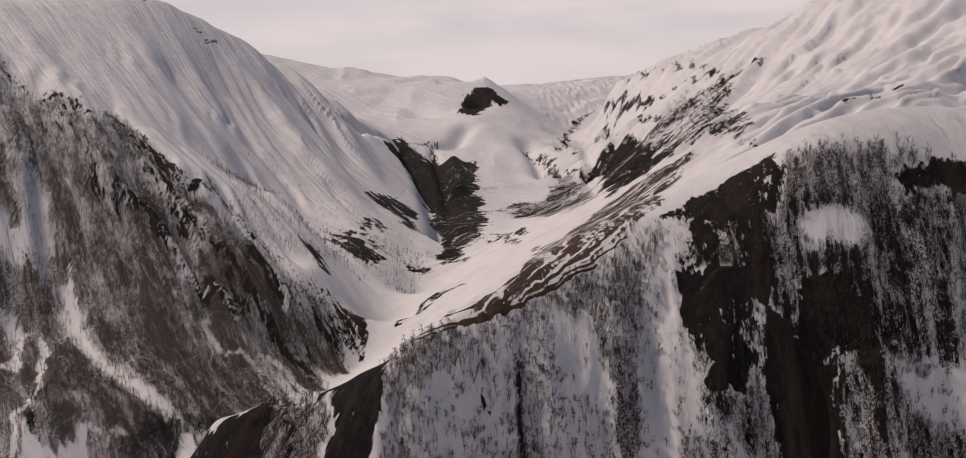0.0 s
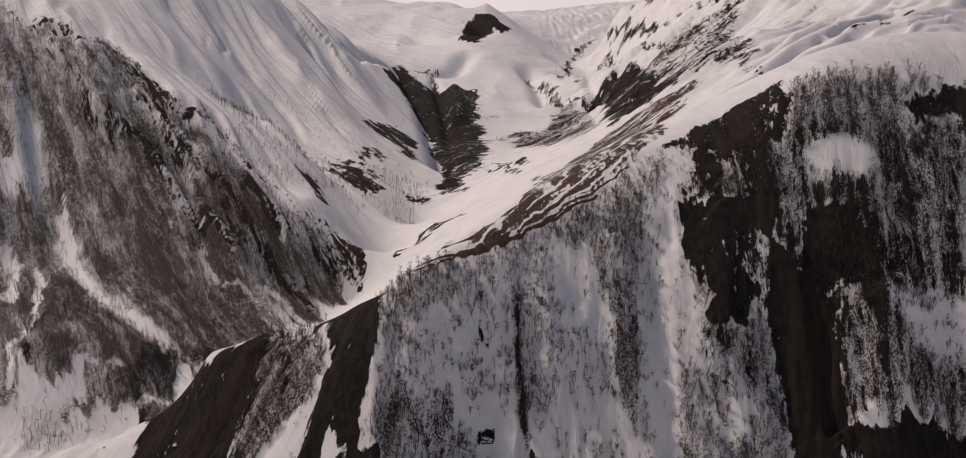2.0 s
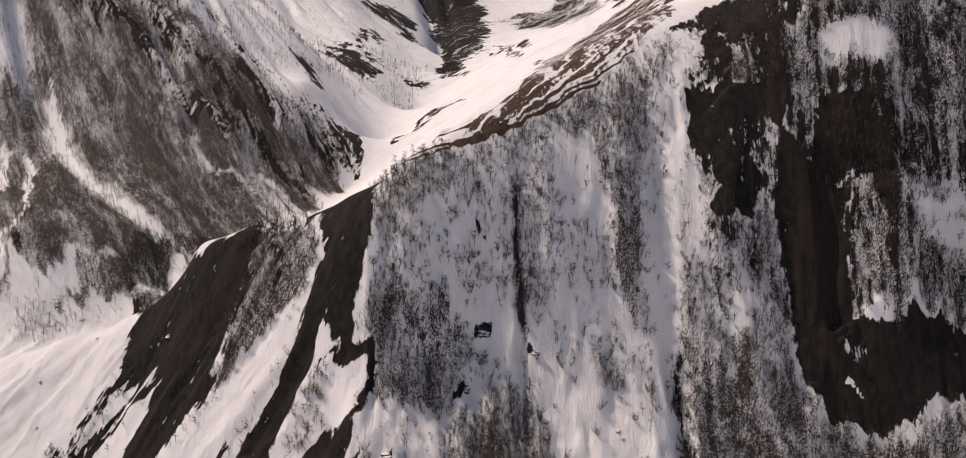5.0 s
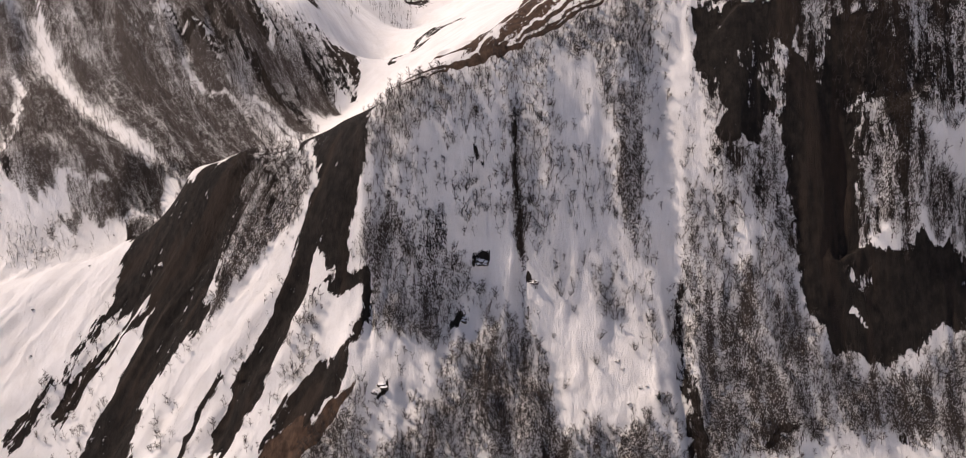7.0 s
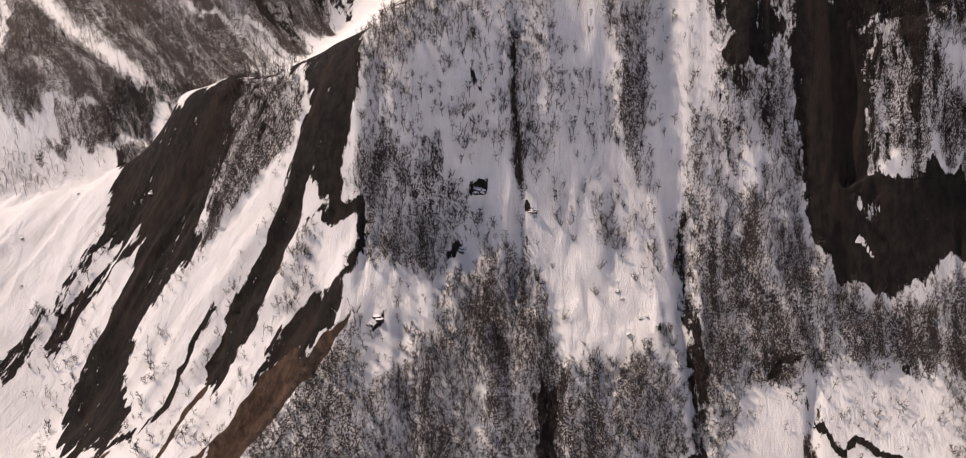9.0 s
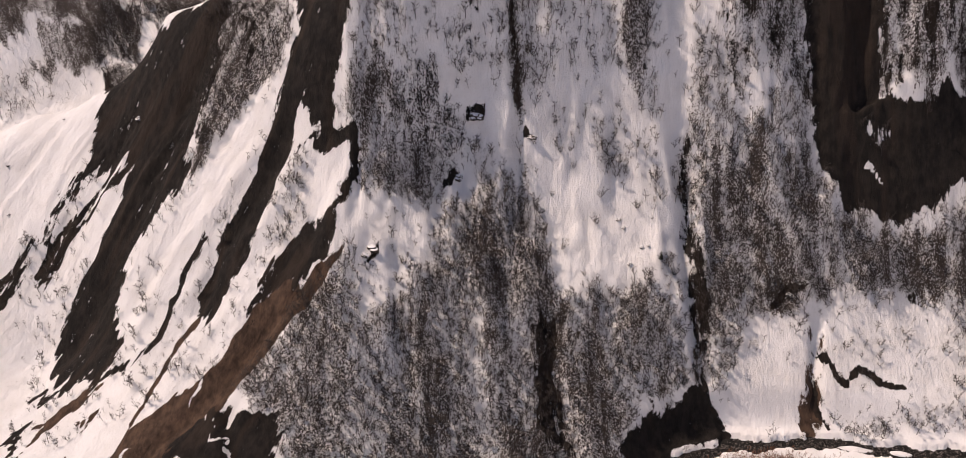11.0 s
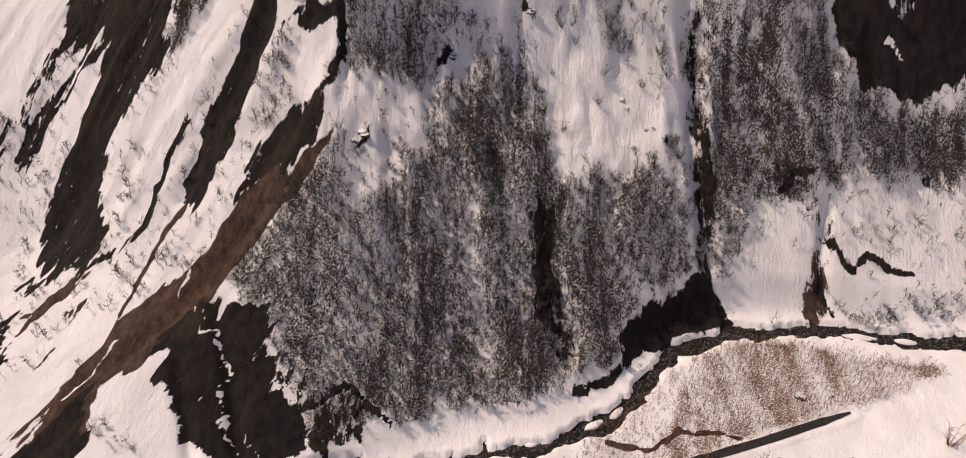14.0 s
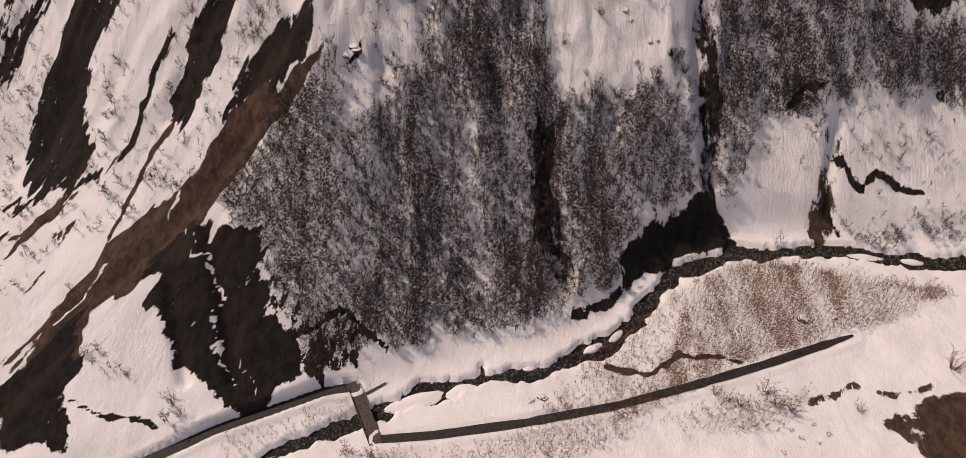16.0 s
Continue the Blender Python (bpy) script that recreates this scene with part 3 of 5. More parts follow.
streak("rock", 0.85, 14.0, (-174, 1119), (-149, 1089), (-130, 1056))
streak("rock", 0.8, 9.4, (-159, 1168), (-143, 1291), (-121, 1217))
streak("rock", 0.7, 11.4, (-65, 1078), (-93, 1083), (-135, 1151))
streak("rock", 0.8, 12.0, (-172, 949), (-153, 906))
streak("rock", 0.7, 7.9, (-486, 1708), (-453, 1743))
streak("rock", 0.45, 9.2, (-633, 1699), (-568, 1724))
streak("wood", 0.5, 27.7, (-94, 1011), (-89, 1120), (-66, 1101))
patch("wood", 1.5, 5.4, (-253, 914), (-200, 880), (-144, 850), (-104, 817), (-109, 795), (-136, 732), (-173, 751), (-208, 796), (-244, 858))
streak("rock", 0.75, 12.0, (-215, 873), (-169, 836), (-129, 815), (-106, 803))
streak("rock", 0.7, 8.5, (-218, 841), (-172, 795), (-143, 773))
streak("snow", 0.7, 4.0, (-225, 907), (-190, 861), (-167, 827))
streak("snow", 0.8, 4.0, (-168, 772), (-149, 752), (-133, 732))
patch("rock", 1.15, 5.3, (-218, 2140), (-208, 2464), (-170, 2323), (-130, 2240), (-102, 1915), (-92, 1782), (-122, 1844), (-154, 1964), (-189, 2080))
streak("rock", 0.95, 12.3, (-157, 2399), (-115, 2463))
patch("rock", 1.05, 5.6, (-125, 2361), (-67, 2156), (-20, 2281), (-8, 2159), (-24, 1966), (-17, 1715), (-43, 1621), (-40, 1268), (-19, 1083), (-46, 1134), (-74, 1485), (-63, 1783), (-93, 1853), (-103, 2055))
streak("rock", 0.95, 18.0, (-45, 2209), (-14, 2176))
patch("snow", 0.6, 5.8, (-121, 2441), (-89, 2536), (-68, 2197), (-94, 2155), (-114, 2198))
streak("wood", 1.4, 19.6, (1, 1687), (29, 1749), (77, 1697))
streak("wood", 1, 17.0, (-22, 1812), (1, 1983), (20, 1945))
patch("wood", 1.6, 4.3, (83, 1675), (108, 1812), (150, 2038), (177, 2135), (203, 1930), (126, 1092), (99, 1069))
streak("rock", 0.8, 15.9, (106, 2554), (145, 2398), (184, 2136), (210, 2025))
patch("rock", 0.95, 5.9, (212, 2014), (241, 2050), (282, 2075), (298, 2022), (285, 1734), (274, 1597), (225, 1091), (205, 1061), (178, 1059), (153, 1071), (137, 1051), (194, 1601))
streak("rock", 0.85, 17.0, (324, 2900), (361, 2866), (380, 2687), (405, 2531), (420, 2333))
streak("rock", 0.8, 15.2, (359, 2649), (384, 2667))
streak("rock", 0.7, 18.6, (191, 2446), (343, 3622), (416, 3729))
streak("rock", 0.6, 14.2, (225, 2293), (330, 2747), (345, 2147), (330, 1722))
streak("rock", 0.75, 11.6, (422, 2871), (448, 2607), (499, 2537), (511, 2306))
streak("rock", 0.75, 11.1, (451, 2362), (484, 2243), (441, 1858))
streak("rock", 0.8, 6.5, (376, 1664), (396, 1661))
streak("rock", 0.8, 6.5, (343, 1680), (370, 1657))
# shade in a hollow of the snow dome, put in as a dark rock streak
streak("rock", 0.7, 5.5, (351, 956), (389, 978), (462, 1111))
streak("rock", 0.5, 7.6, (632, 1912), (661, 1894))
streak("rock", 0.95, 7.0, (-14, 1333), (13, 1274), (33, 1022))
streak("rock", 0.9, 6.2, (21, 1376), (45, 1068))
patch("soil", 0.6, 1.0, (-12, 529.2), (6.9, 569.9), (25.2, 590.7), (50, 912), (72, 916), (121, 1034), (151, 1042), (180, 1041), (225, 1038), (228, 998), (194, 966), (110.8, 610.9), (93, 588), (63.9, 569.9), (30, 545.3), (7, 534.2))
streak("soil", 1.2, 3.2, (-32.5, 542.7), (-6.9, 539.4), (23.3, 577.6), (51, 935))
streak("soil", 1.2, 2.4, (-16, 523.3), (5, 535.5), (35.7, 566.3), (60.2, 607.1))
streak("soil", 1.2, 2.8, (1, 531.7), (26.9, 546.7), (54.8, 570.6), (84.8, 600.5))
streak("soil", 1.2, 2.3, (-43.2, 525.6), (-12.1, 523.4), (15, 536.6))
streak("soil", 1.1, 1.7, (23, 538.8), (54.9, 561.8), (86, 581))
streak("soil", 1.1, 1.6, (-51.3, 526.7), (-31.3, 519), (-16.1, 520.9))
streak("soil", 1.1, 2.0, (7, 531.7), (39, 548.1), (68, 564.9))
streak("snow", 1, 1.4, (-4, 534.1), (11.9, 551.3), (28.3, 595.8))
streak("snow", 1, 1.4, (15, 538.9), (39.8, 560.7), (67.5, 594.4))
streak("snow", 1, 1.5, (27.8, 561.8), (50.2, 602.2), (121, 921))
streak("snow", 1, 1.4, (38.9, 553.9), (68.9, 578.2), (92.8, 599.8))
streak("snow", 1, 2.7, (86.6, 624.9), (166, 955), (212, 986))
streak("rock", 1, 3.8, (-71, 822), (-57, 897), (-27, 888))
streak("rock", 1, 3.1, (-13, 1352), (28, 1320), (50, 1074))
patch("rock", 0.8, 1.1, (104.2, 594), (126.8, 608.3), (156.8, 609.1), (170, 599.9), (171.1, 578.3), (160.3, 570.1), (135.4, 564.7), (118.6, 557.7), (119.4, 576.8), (130.1, 590.3))
streak("rock", 1, 7.8, (-87, 1620), (-61, 1428), (-41, 1103))
streak("rock", 1, 8.9, (-141, 2197), (-88, 2069), (-71, 1817))
patch("rock", 0.55, 7.0, (171, 1057), (230, 1087), (260, 1043), (240, 855), (451, 1800), (363, 1809), (307, 1815))
streak("rock", 0.9, 18.8, (435, 1802), (473, 1796), (500, 1792))
streak("rock", 0.8, 9.0, (-73, 832), (-54, 894), (-19, 878))
# upper-face woods, grown denser to stand in for the shade on its snow
patch("wood", 0.85, 2.7, (-61.9, 516), (-0, 530.7), (40, 552.6), (91.1, 581.5), (141.1, 593.6), (120.5, 561.1), (105.7, 490.6), (-57.7, 467.2))
patch("wood", 0.24, 3.0, (-52.2, 505.8), (-22.2, 517.8), (59.9, 562.4), (76.7, 597.9), (113.2, 579.2), (104.2, 515.1), (95.7, 406.7), (-55, 382.5), (-52, 444.9))
patch("wood", 0.24, 2.6, (-50.4, 428.5), (38.6, 471.7), (102.4, 479.5), (155.9, 445.8), (222, 448.1), (209.1, 364.1), (115.2, 365.4), (35.1, 328.2), (-49.5, 318.7), (-81.4, 350.5))
patch("wood", 0.36, 1.9, (-223.5, 459.5), (-177.3, 515.8), (-118, 494), (-50.1, 462.5), (-54.5, 413), (-106, 362.7), (-149.8, 319.2), (-181.4, 322.9))
patch("snow", 0.85, 3.1, (38.4, 534.7), (66.9, 538.2), (70.4, 524.3), (68.7, 507.6), (45.3, 504.9), (38.9, 519))
patch("snow", 0.85, 2.6, (40.8, 469.4), (55.4, 472.3), (91.4, 459.8), (94.5, 427.5), (67.6, 417.5), (51.3, 409.1), (42.2, 414), (34.5, 443.1), (33.6, 458.9))
patch("snow", 0.6, 2.9, (-39.4, 501.4), (-3.3, 499.1), (8.2, 493.1), (-0.3, 489.5), (-24.3, 485), (-38.8, 488.5))
patch("wood", 0.7, 3.3, (-47.6, 510.5), (-15.1, 522.1), (5, 528.2), (10.2, 518.3), (5, 504.2), (-14.7, 495.9), (-31.1, 501), (-43.6, 495.1))
streak("wood", 0.9, 10.2, (33.1, 540.3), (25.4, 525), (18.4, 506.9), (20.7, 493.2))
patch("wood", 1.3, 4.2, (57.2, 550.9), (74.2, 560.6), (94.1, 578.8), (101.4, 573), (97.2, 547.3), (80.4, 526), (81.7, 510.7), (88.8, 489.9), (66.2, 491.6), (67.3, 515.9), (59.9, 529.5))
streak("wood", 0.6, 7.4, (30.2, 536.7), (32.9, 515.8), (37.3, 500.9), (40.4, 488.7))
streak("wood", 1.5, 4.3, (20.3, 518.6), (20.6, 498.5), (20.7, 483.6), (22.8, 468.1))
streak("rock", 0.7, 2.2, (20.4, 513.5), (20.5, 500.6), (21.8, 492.9))
patch("wood", 1.3, 2.7, (-50.3, 474.9), (-32.3, 471.3), (-10.3, 471.9), (1.4, 463.5), (-2, 451.8), (-14.3, 434.6), (-33.9, 425.8), (-48.5, 436.1), (-54.9, 457.6))
streak("wood", 0.7, 6.5, (-38.9, 485.6), (-21.4, 482.5), (-3.7, 484), (8.2, 491))
patch("wood", 0.8, 2.3, (52.3, 470), (64.7, 476.4), (79.7, 467.8), (73.8, 459.5), (60.5, 457.6))
streak("wood", 0.7, 4.2, (84.5, 475.7), (84.9, 465.5), (84.6, 447.1))
streak("wood", 0.7, 6.0, (34.4, 479.2), (38.6, 475.9))
streak("rock", 0.9, 2.6, (-3.1, 450.8), (-7.5, 446.5), (-10.7, 443.7))
streak("rock", 0.9, 4.2, (0.4, 469.2), (5.8, 468.8))
streak("rock", 0.9, 2.4, (25, 466.7), (29.4, 464.3))
streak("rock", 0.8, 1.6, (-46.6, 407.3), (-39.1, 412.2))
streak("rock", 0.6, 2.4, (-3.3, 499.1), (6.1, 493.7))
patch("wood", 1.4, 5.1, (182, 581), (221.3, 570.6), (277.3, 559.6), (323.4, 558.7), (288.1, 477.2), (127.2, 485.4), (120.6, 506.8), (112.8, 534.8), (120.5, 561.1), (152.3, 578.2))
patch("wood", 1.7, 3.0, (178, 561), (214, 553), (267, 548), (245, 478), (117, 480), (114, 504), (126, 573), (148, 560))
patch("rock", 0.42, 3.0, (178, 561), (214, 553), (267, 548), (245, 478), (117, 480), (114, 504), (126, 573), (148, 560))
patch("wood", 1.7, 5.0, (138.9, 547.6), (187.3, 533.9), (224.4, 523.9), (305.1, 517.1), (288.1, 477.2), (127.2, 485.4), (122.9, 515))
patch("rock", 0.6, 5.7, (120.5, 558.5), (144.4, 556.7), (170.2, 548.6), (187.3, 533.9), (224.4, 523.9), (304, 514.1), (293, 488.1), (250.3, 491.6), (211.3, 502.1), (184.1, 485.8), (153.1, 488.4), (151.6, 510), (122.9, 515), (112.8, 534.8))
patch("rock", 0.95, 3.1, (235.3, 558.7), (254.3, 561.8), (303.1, 561.1), (297.3, 546.5), (260.3, 549.7), (239.2, 550.3))
streak("rock", 0.95, 7.6, (173, 596), (173.1, 573.3), (169.2, 564.7))
patch("rock", 0.6, 2.2, (112.5, 566.4), (132.3, 583.2), (170.1, 576.3), (174.2, 564.6), (158.3, 555), (130.7, 557.1), (116.5, 558.2))
streak("rock", 0.85, 5.9, (129.2, 584.9), (135.5, 562.1), (119.6, 554.9))
patch("snow", 1, 3.0, (178.3, 553), (205.2, 550.4), (215.1, 543.2), (208.2, 536.6), (182.4, 543.1))
patch("snow", 0.8, 2.8, (148.5, 535.7), (160.6, 535.8), (160.5, 520.6), (149.6, 518.1))
patch("snow", 0.5, 2.5, (116, 502.4), (130.6, 497), (145, 485.3), (137.8, 473.7), (120.3, 482.1))
patch("snow", 0.8, 3.4, (216.8, 502.9), (240.2, 508.4), (260.3, 501.5), (260.2, 490.3), (225.1, 494.3))
patch("snow", 0.8, 2.6, (185.7, 518.2), (200.2, 516.5), (199.2, 507.6), (185.3, 511.2))
streak("snow", 0.75, 12.0, (116.3, 577.4), (102.3, 547.4), (104, 525.2), (97.8, 504.1), (102.3, 490.3))
streak("snow", 0.8, 8.9, (109.4, 543.2), (94.3, 523.8), (95.8, 502.1), (90.6, 490.6))
patch("rock", 0.95, 1.9, (117.4, 558.1), (141.2, 542.6), (148.6, 526.1), (142.1, 519.8), (152.5, 515.6), (137.2, 503.2), (122.2, 503.1), (116.6, 510.7), (126.1, 513.6), (117.1, 523.7), (112.9, 540.2))
patch("rock", 1.15, 1.6, (150.6, 513), (171.1, 518.2), (178.4, 537.1), (203.2, 530.6), (202.1, 513.3), (187.3, 506.3), (188.3, 496.2), (182, 487.4), (194.2, 475.5), (248.2, 476.3), (247, 460.1), (225.1, 455.1), (206.1, 447.3), (183.1, 450.2), (165.9, 454.9), (158.7, 471.1), (157.9, 490.6))
streak("snow", 0.7, 3.2, (179.2, 470.5), (194.4, 466.8), (199.2, 461.4))
patch("wood", 1.1, 2.5, (137.3, 502.5), (157.9, 490.6), (159.6, 468.8), (168.3, 450.6), (155.1, 445.2), (136.7, 466.2), (139.2, 488.9))
streak("wood", 1.1, 15.1, (111.9, 483.8), (112.4, 457.5), (107.3, 432.7), (107.4, 409.4))
patch("wood", 1.4, 3.7, (114.8, 480.4), (140.9, 471.8), (156.5, 456.7), (156.8, 433.4), (155.9, 412.6), (104.1, 409.5), (103.5, 458.6))
patch("wood", 1.3, 2.3, (104.6, 477.1), (156.7, 455.2), (159.2, 446.5), (222.3, 444.6), (220.3, 415.5), (196, 411.9), (160.7, 419.2), (149.9, 421.8), (131.2, 413.4), (114.1, 383.4), (103.3, 381.9), (100.1, 415.2))
streak("rock", 0.62, 4.5, (101.3, 468.8), (100.3, 456.6), (100.4, 437.8), (102.4, 419.5))
streak("rock", 0.62, 3.8, (100.1, 415.2), (100.6, 397.6), (103.3, 381.9))
patch("snow", 1, 1.7, (126, 410), (142, 419), (151.7, 413.3), (151.3, 384.6), (143, 373), (116.1, 373.2), (112.2, 381.5))
patch("wood", 1.4, 2.0, (-55.8, 406.4), (-38.2, 386.7), (-19.1, 408.5), (-4.4, 433.1), (17.6, 445.3), (33.4, 435.2), (39.1, 410.1), (53.2, 406.5), (81.5, 419.6), (94.8, 407.3), (93.3, 382.2), (72.4, 366.9), (61.1, 344.4), (35.2, 333.1), (1.9, 321), (-43.6, 308.1), (-75.2, 339.4), (-95.8, 369.9), (-72.2, 395))
patch("wood", 1.2, 1.8, (-92.1, 367.7), (-51.7, 355), (37.3, 352.5), (48.2, 335.2), (25, 323.8), (-10.2, 317.9), (-25.4, 315), (-41.4, 323.5), (-59.5, 326.2), (-74.6, 343.8))
streak("snow", 0.5, 4.1, (3.4, 397.6), (5.6, 374), (8.7, 359.2), (11.9, 335.3))
streak("wood", 0.85, 8.3, (3.5, 457.3), (9.9, 431.5), (17.2, 407.3), (25.5, 388.9))
patch("rock", 0.7, 1.2, (29.7, 401), (37.9, 398.2), (40.5, 370.6), (44.3, 347.7), (39.2, 338.5), (33.3, 348.6), (29.5, 368.5))
patch("rock", 1.15, 1.3, (102.5, 390.2), (92.3, 379.1), (72.5, 369.2), (61.4, 355.2), (64.1, 345.5), (77, 354.1), (94.2, 363.5), (115.2, 371.5), (106.2, 380.6))
streak("rock", 0.8, 3.5, (64.1, 345.5), (53.1, 335.4), (43.1, 330.6))
streak("rock", 0.95, 2.3, (136.9, 418.8), (143.8, 421.5), (149.9, 421.8))
streak("rock", 0.95, 2.9, (152.7, 401.2), (156.8, 396.6), (168.1, 391.1), (176, 393), (190.1, 387.2))
streak("rock", 0.95, 1.7, (152.7, 396.2), (149.3, 383.6), (153.3, 375.5))
streak("soil", 0.7, 7.4, (158.7, 407.3), (151.8, 392.3), (146.2, 376.4))
patch("wood", 0.75, 2.4, (169.2, 444.4), (185.1, 445.3), (201.1, 442.1), (201, 431), (185.8, 425.6), (171.8, 429.5))
patch("wood", 0.9, 2.4, (206.1, 434.3), (231.1, 443.1), (226.1, 404.2), (214, 409), (210.2, 420.4))
streak("wood", 0.6, 8.7, (162, 445.1), (166.9, 430.8), (160.7, 412.3))
streak("rock", 0.85, 3.0, (200.1, 422.2), (205.1, 415.1))
streak("wood", 0.6, 4.6, (-26.9, 412.6), (-29.7, 401.5))
streak("rock", 0.9, 2.1, (-44.4, 408.2), (-36.8, 413.4))
patch("rock", 1.2, 1.3, (-133.7, 534.7), (-153.2, 535.4), (-155.1, 527.5), (-171.8, 521.6), (-190, 522.3), (-191.4, 504.4), (-194.5, 485.8), (-183.9, 484.8), (-176.4, 489.5), (-166.6, 484.5), (-137.2, 454.3), (-130.4, 468.8), (-128.9, 488.7), (-122.2, 499.8), (-122.7, 529.6))
# grey woods of this gully, thickened to darken its shaded snow as well
patch("wood", 1.6, 2.1, (-131.5, 529.6), (-113.6, 527.7), (-87, 516.4), (-80.5, 488.3), (-85.8, 479.1), (-102.5, 478.3), (-122.1, 459.9), (-131.3, 462.8), (-127.5, 488.2), (-121.1, 505.1))
streak("rock", 0.95, 2.2, (-132.3, 533), (-109, 533.8), (-83.8, 520.2))
streak("rock", 0.85, 2.8, (-124.1, 529.1), (-120.9, 510.4), (-122.7, 496.5), (-126.6, 479.4))
streak("rock", 0.8, 2.5, (-113.9, 526.3), (-105.9, 506.2), (-102.5, 494.9))
patch("rock", 1.2, 1.1, (-54.7, 523.8), (-68.5, 522.4), (-85.1, 525.7), (-83.2, 509.3), (-78, 487.7), (-82.9, 479.8), (-86, 470.3), (-94.3, 456), (-100.8, 446.3), (-89.5, 453.2), (-81.9, 460.8), (-72.1, 456.9), (-57.5, 451.2), (-57.7, 467.2), (-52.7, 477.9), (-51.6, 496.2))
patch("rock", 1.2, 1.0, (-190.4, 532.3), (-188.1, 517.4), (-189.8, 503.7), (-192.5, 491.3), (-181.5, 490.4), (-175.6, 497.2), (-163.9, 489.2), (-166.6, 479.5), (-173.8, 461.7), (-181.9, 440.1), (-189.4, 427.2), (-194.7, 418), (-191.2, 404.4), (-182.2, 394.2), (-163.7, 391.7), (-159.5, 397.3), (-160.3, 411.1), (-158.4, 433), (-154.9, 446.6), (-145.2, 453.1), (-133.4, 465.3), (-130, 478.9), (-125.6, 495.6), (-125.8, 503.8), (-222.5, 607.8))
streak("rock", 0.97, 3.4, (-170.5, 493), (-181.7, 477.5), (-192.4, 467.8), (-202.1, 463.2))
streak("rock", 0.95, 2.9, (-164.9, 483.8), (-177.6, 474.4), (-192.6, 462.7), (-200.1, 459.4))
streak("rock", 0.9, 4.8, (-205.9, 458), (-205.8, 445.8))
streak("rock", 0.85, 2.9, (-196.2, 464.2), (-202, 450.1))
patch("snow", 1, 0.9, (-115.9, 473.6), (-97.9, 471), (-90.8, 461.7), (-105.6, 449.7), (-115.5, 440.8), (-124.9, 426.4), (-134.6, 411), (-145, 400), (-154.4, 404.7), (-154.8, 432), (-147.1, 447.1), (-129.7, 455.6))
patch("wood", 0.7, 1.4, (-129.9, 491.7), (-115.8, 474.4), (-123.7, 459.9), (-141.5, 442.8), (-150.2, 444.6), (-132.8, 461.1))
patch("rock", 1.2, 0.9, (-59.8, 468.9), (-80, 477.5), (-81.8, 468.7), (-87.9, 460.3), (-95.4, 453.3), (-103.4, 443.8), (-109.7, 433.4), (-113.4, 423.2), (-118.6, 412.7), (-119.9, 401.4), (-111.1, 398.5), (-107.3, 404.5), (-101.3, 417.8), (-95.6, 423.7), (-88.4, 438.2), (-84, 448.5), (-78.6, 454.7), (-76.6, 458.2), (-65.4, 465.8))
patch("snow", 1, 1.0, (-75.2, 464.2), (-68.2, 462.8), (-65.7, 456.3), (-69.8, 451.4), (-76.2, 452.9), (-78, 458.3))
patch("rock", 1.2, 0.7, (-73.9, 453.8), (-66, 452.7), (-57.5, 454.9), (-49.5, 452.6), (-48.4, 447.9), (-60, 445.3), (-72.5, 448.6))
streak("rock", 0.97, 3.6, (-49.6, 450.1), (-49.7, 439.7), (-52.7, 428.3))
patch("snow", 1, 0.9, (-73.8, 449.9), (-54.3, 446.4), (-52.9, 432.4), (-59.9, 427.8), (-66.6, 425.5), (-69.2, 439.7))
patch("wood", 0.8, 1.4, (-83, 448.8), (-71.2, 446.8), (-70.4, 427.4), (-84.9, 420.3), (-94.6, 407.4), (-92.8, 419.8), (-84.5, 435.4))
patch("rock", 0.95, 0.7, (-55.1, 426.9), (-65.2, 424.5), (-76.7, 421.1), (-85.6, 414.3), (-91.6, 406.3), (-94.3, 393.8), (-90.8, 397.5), (-83.8, 404.6), (-71.7, 406.2), (-59.3, 408.8), (-56.9, 415.5))
patch("soil", 2, 0.9, (-52.1, 409.7), (-63.6, 397.3), (-75.6, 385.5), (-88.6, 374.8), (-100.8, 359), (-111.5, 343.3), (-122.5, 334.6), (-135.3, 325.3), (-137.4, 307.3), (-160.8, 310.2), (-152.5, 322.4), (-140.1, 326.2), (-136.1, 339.1), (-135.2, 345.8), (-135.2, 354.1), (-124.4, 361.5), (-112, 371.3), (-104.4, 377), (-97.6, 386.9), (-90.8, 397.5), (-81.1, 404.1), (-69, 405.1), (-56.9, 407.5))
streak("snow", 1, 2.4, (-110.1, 369.6), (-113.9, 361.7))
patch("snow", 1, 0.7, (-135.2, 345.8), (-134.5, 334.5), (-149, 324.4), (-151.5, 323.7), (-141.9, 323.5), (-135.5, 329.3))
streak("rock", 0.97, 2.6, (-118.9, 431.6), (-129.2, 418.2), (-136.8, 402), (-148.5, 393.7), (-158.3, 390.3), (-179.6, 392.1))
streak("soil", 0.97, 3.0, (-120, 400.4), (-127, 387.5), (-134.2, 377.1), (-136.1, 360.9))
streak("soil", 0.97, 2.9, (-164.1, 386.5), (-174.7, 377.3), (-182.5, 360.2))
streak("rock", 0.95, 3.7, (-195.4, 390), (-178.6, 389.3))
streak("soil", 0.95, 1.9, (-160.3, 372.1), (-162.2, 360.4), (-161.2, 350.9))
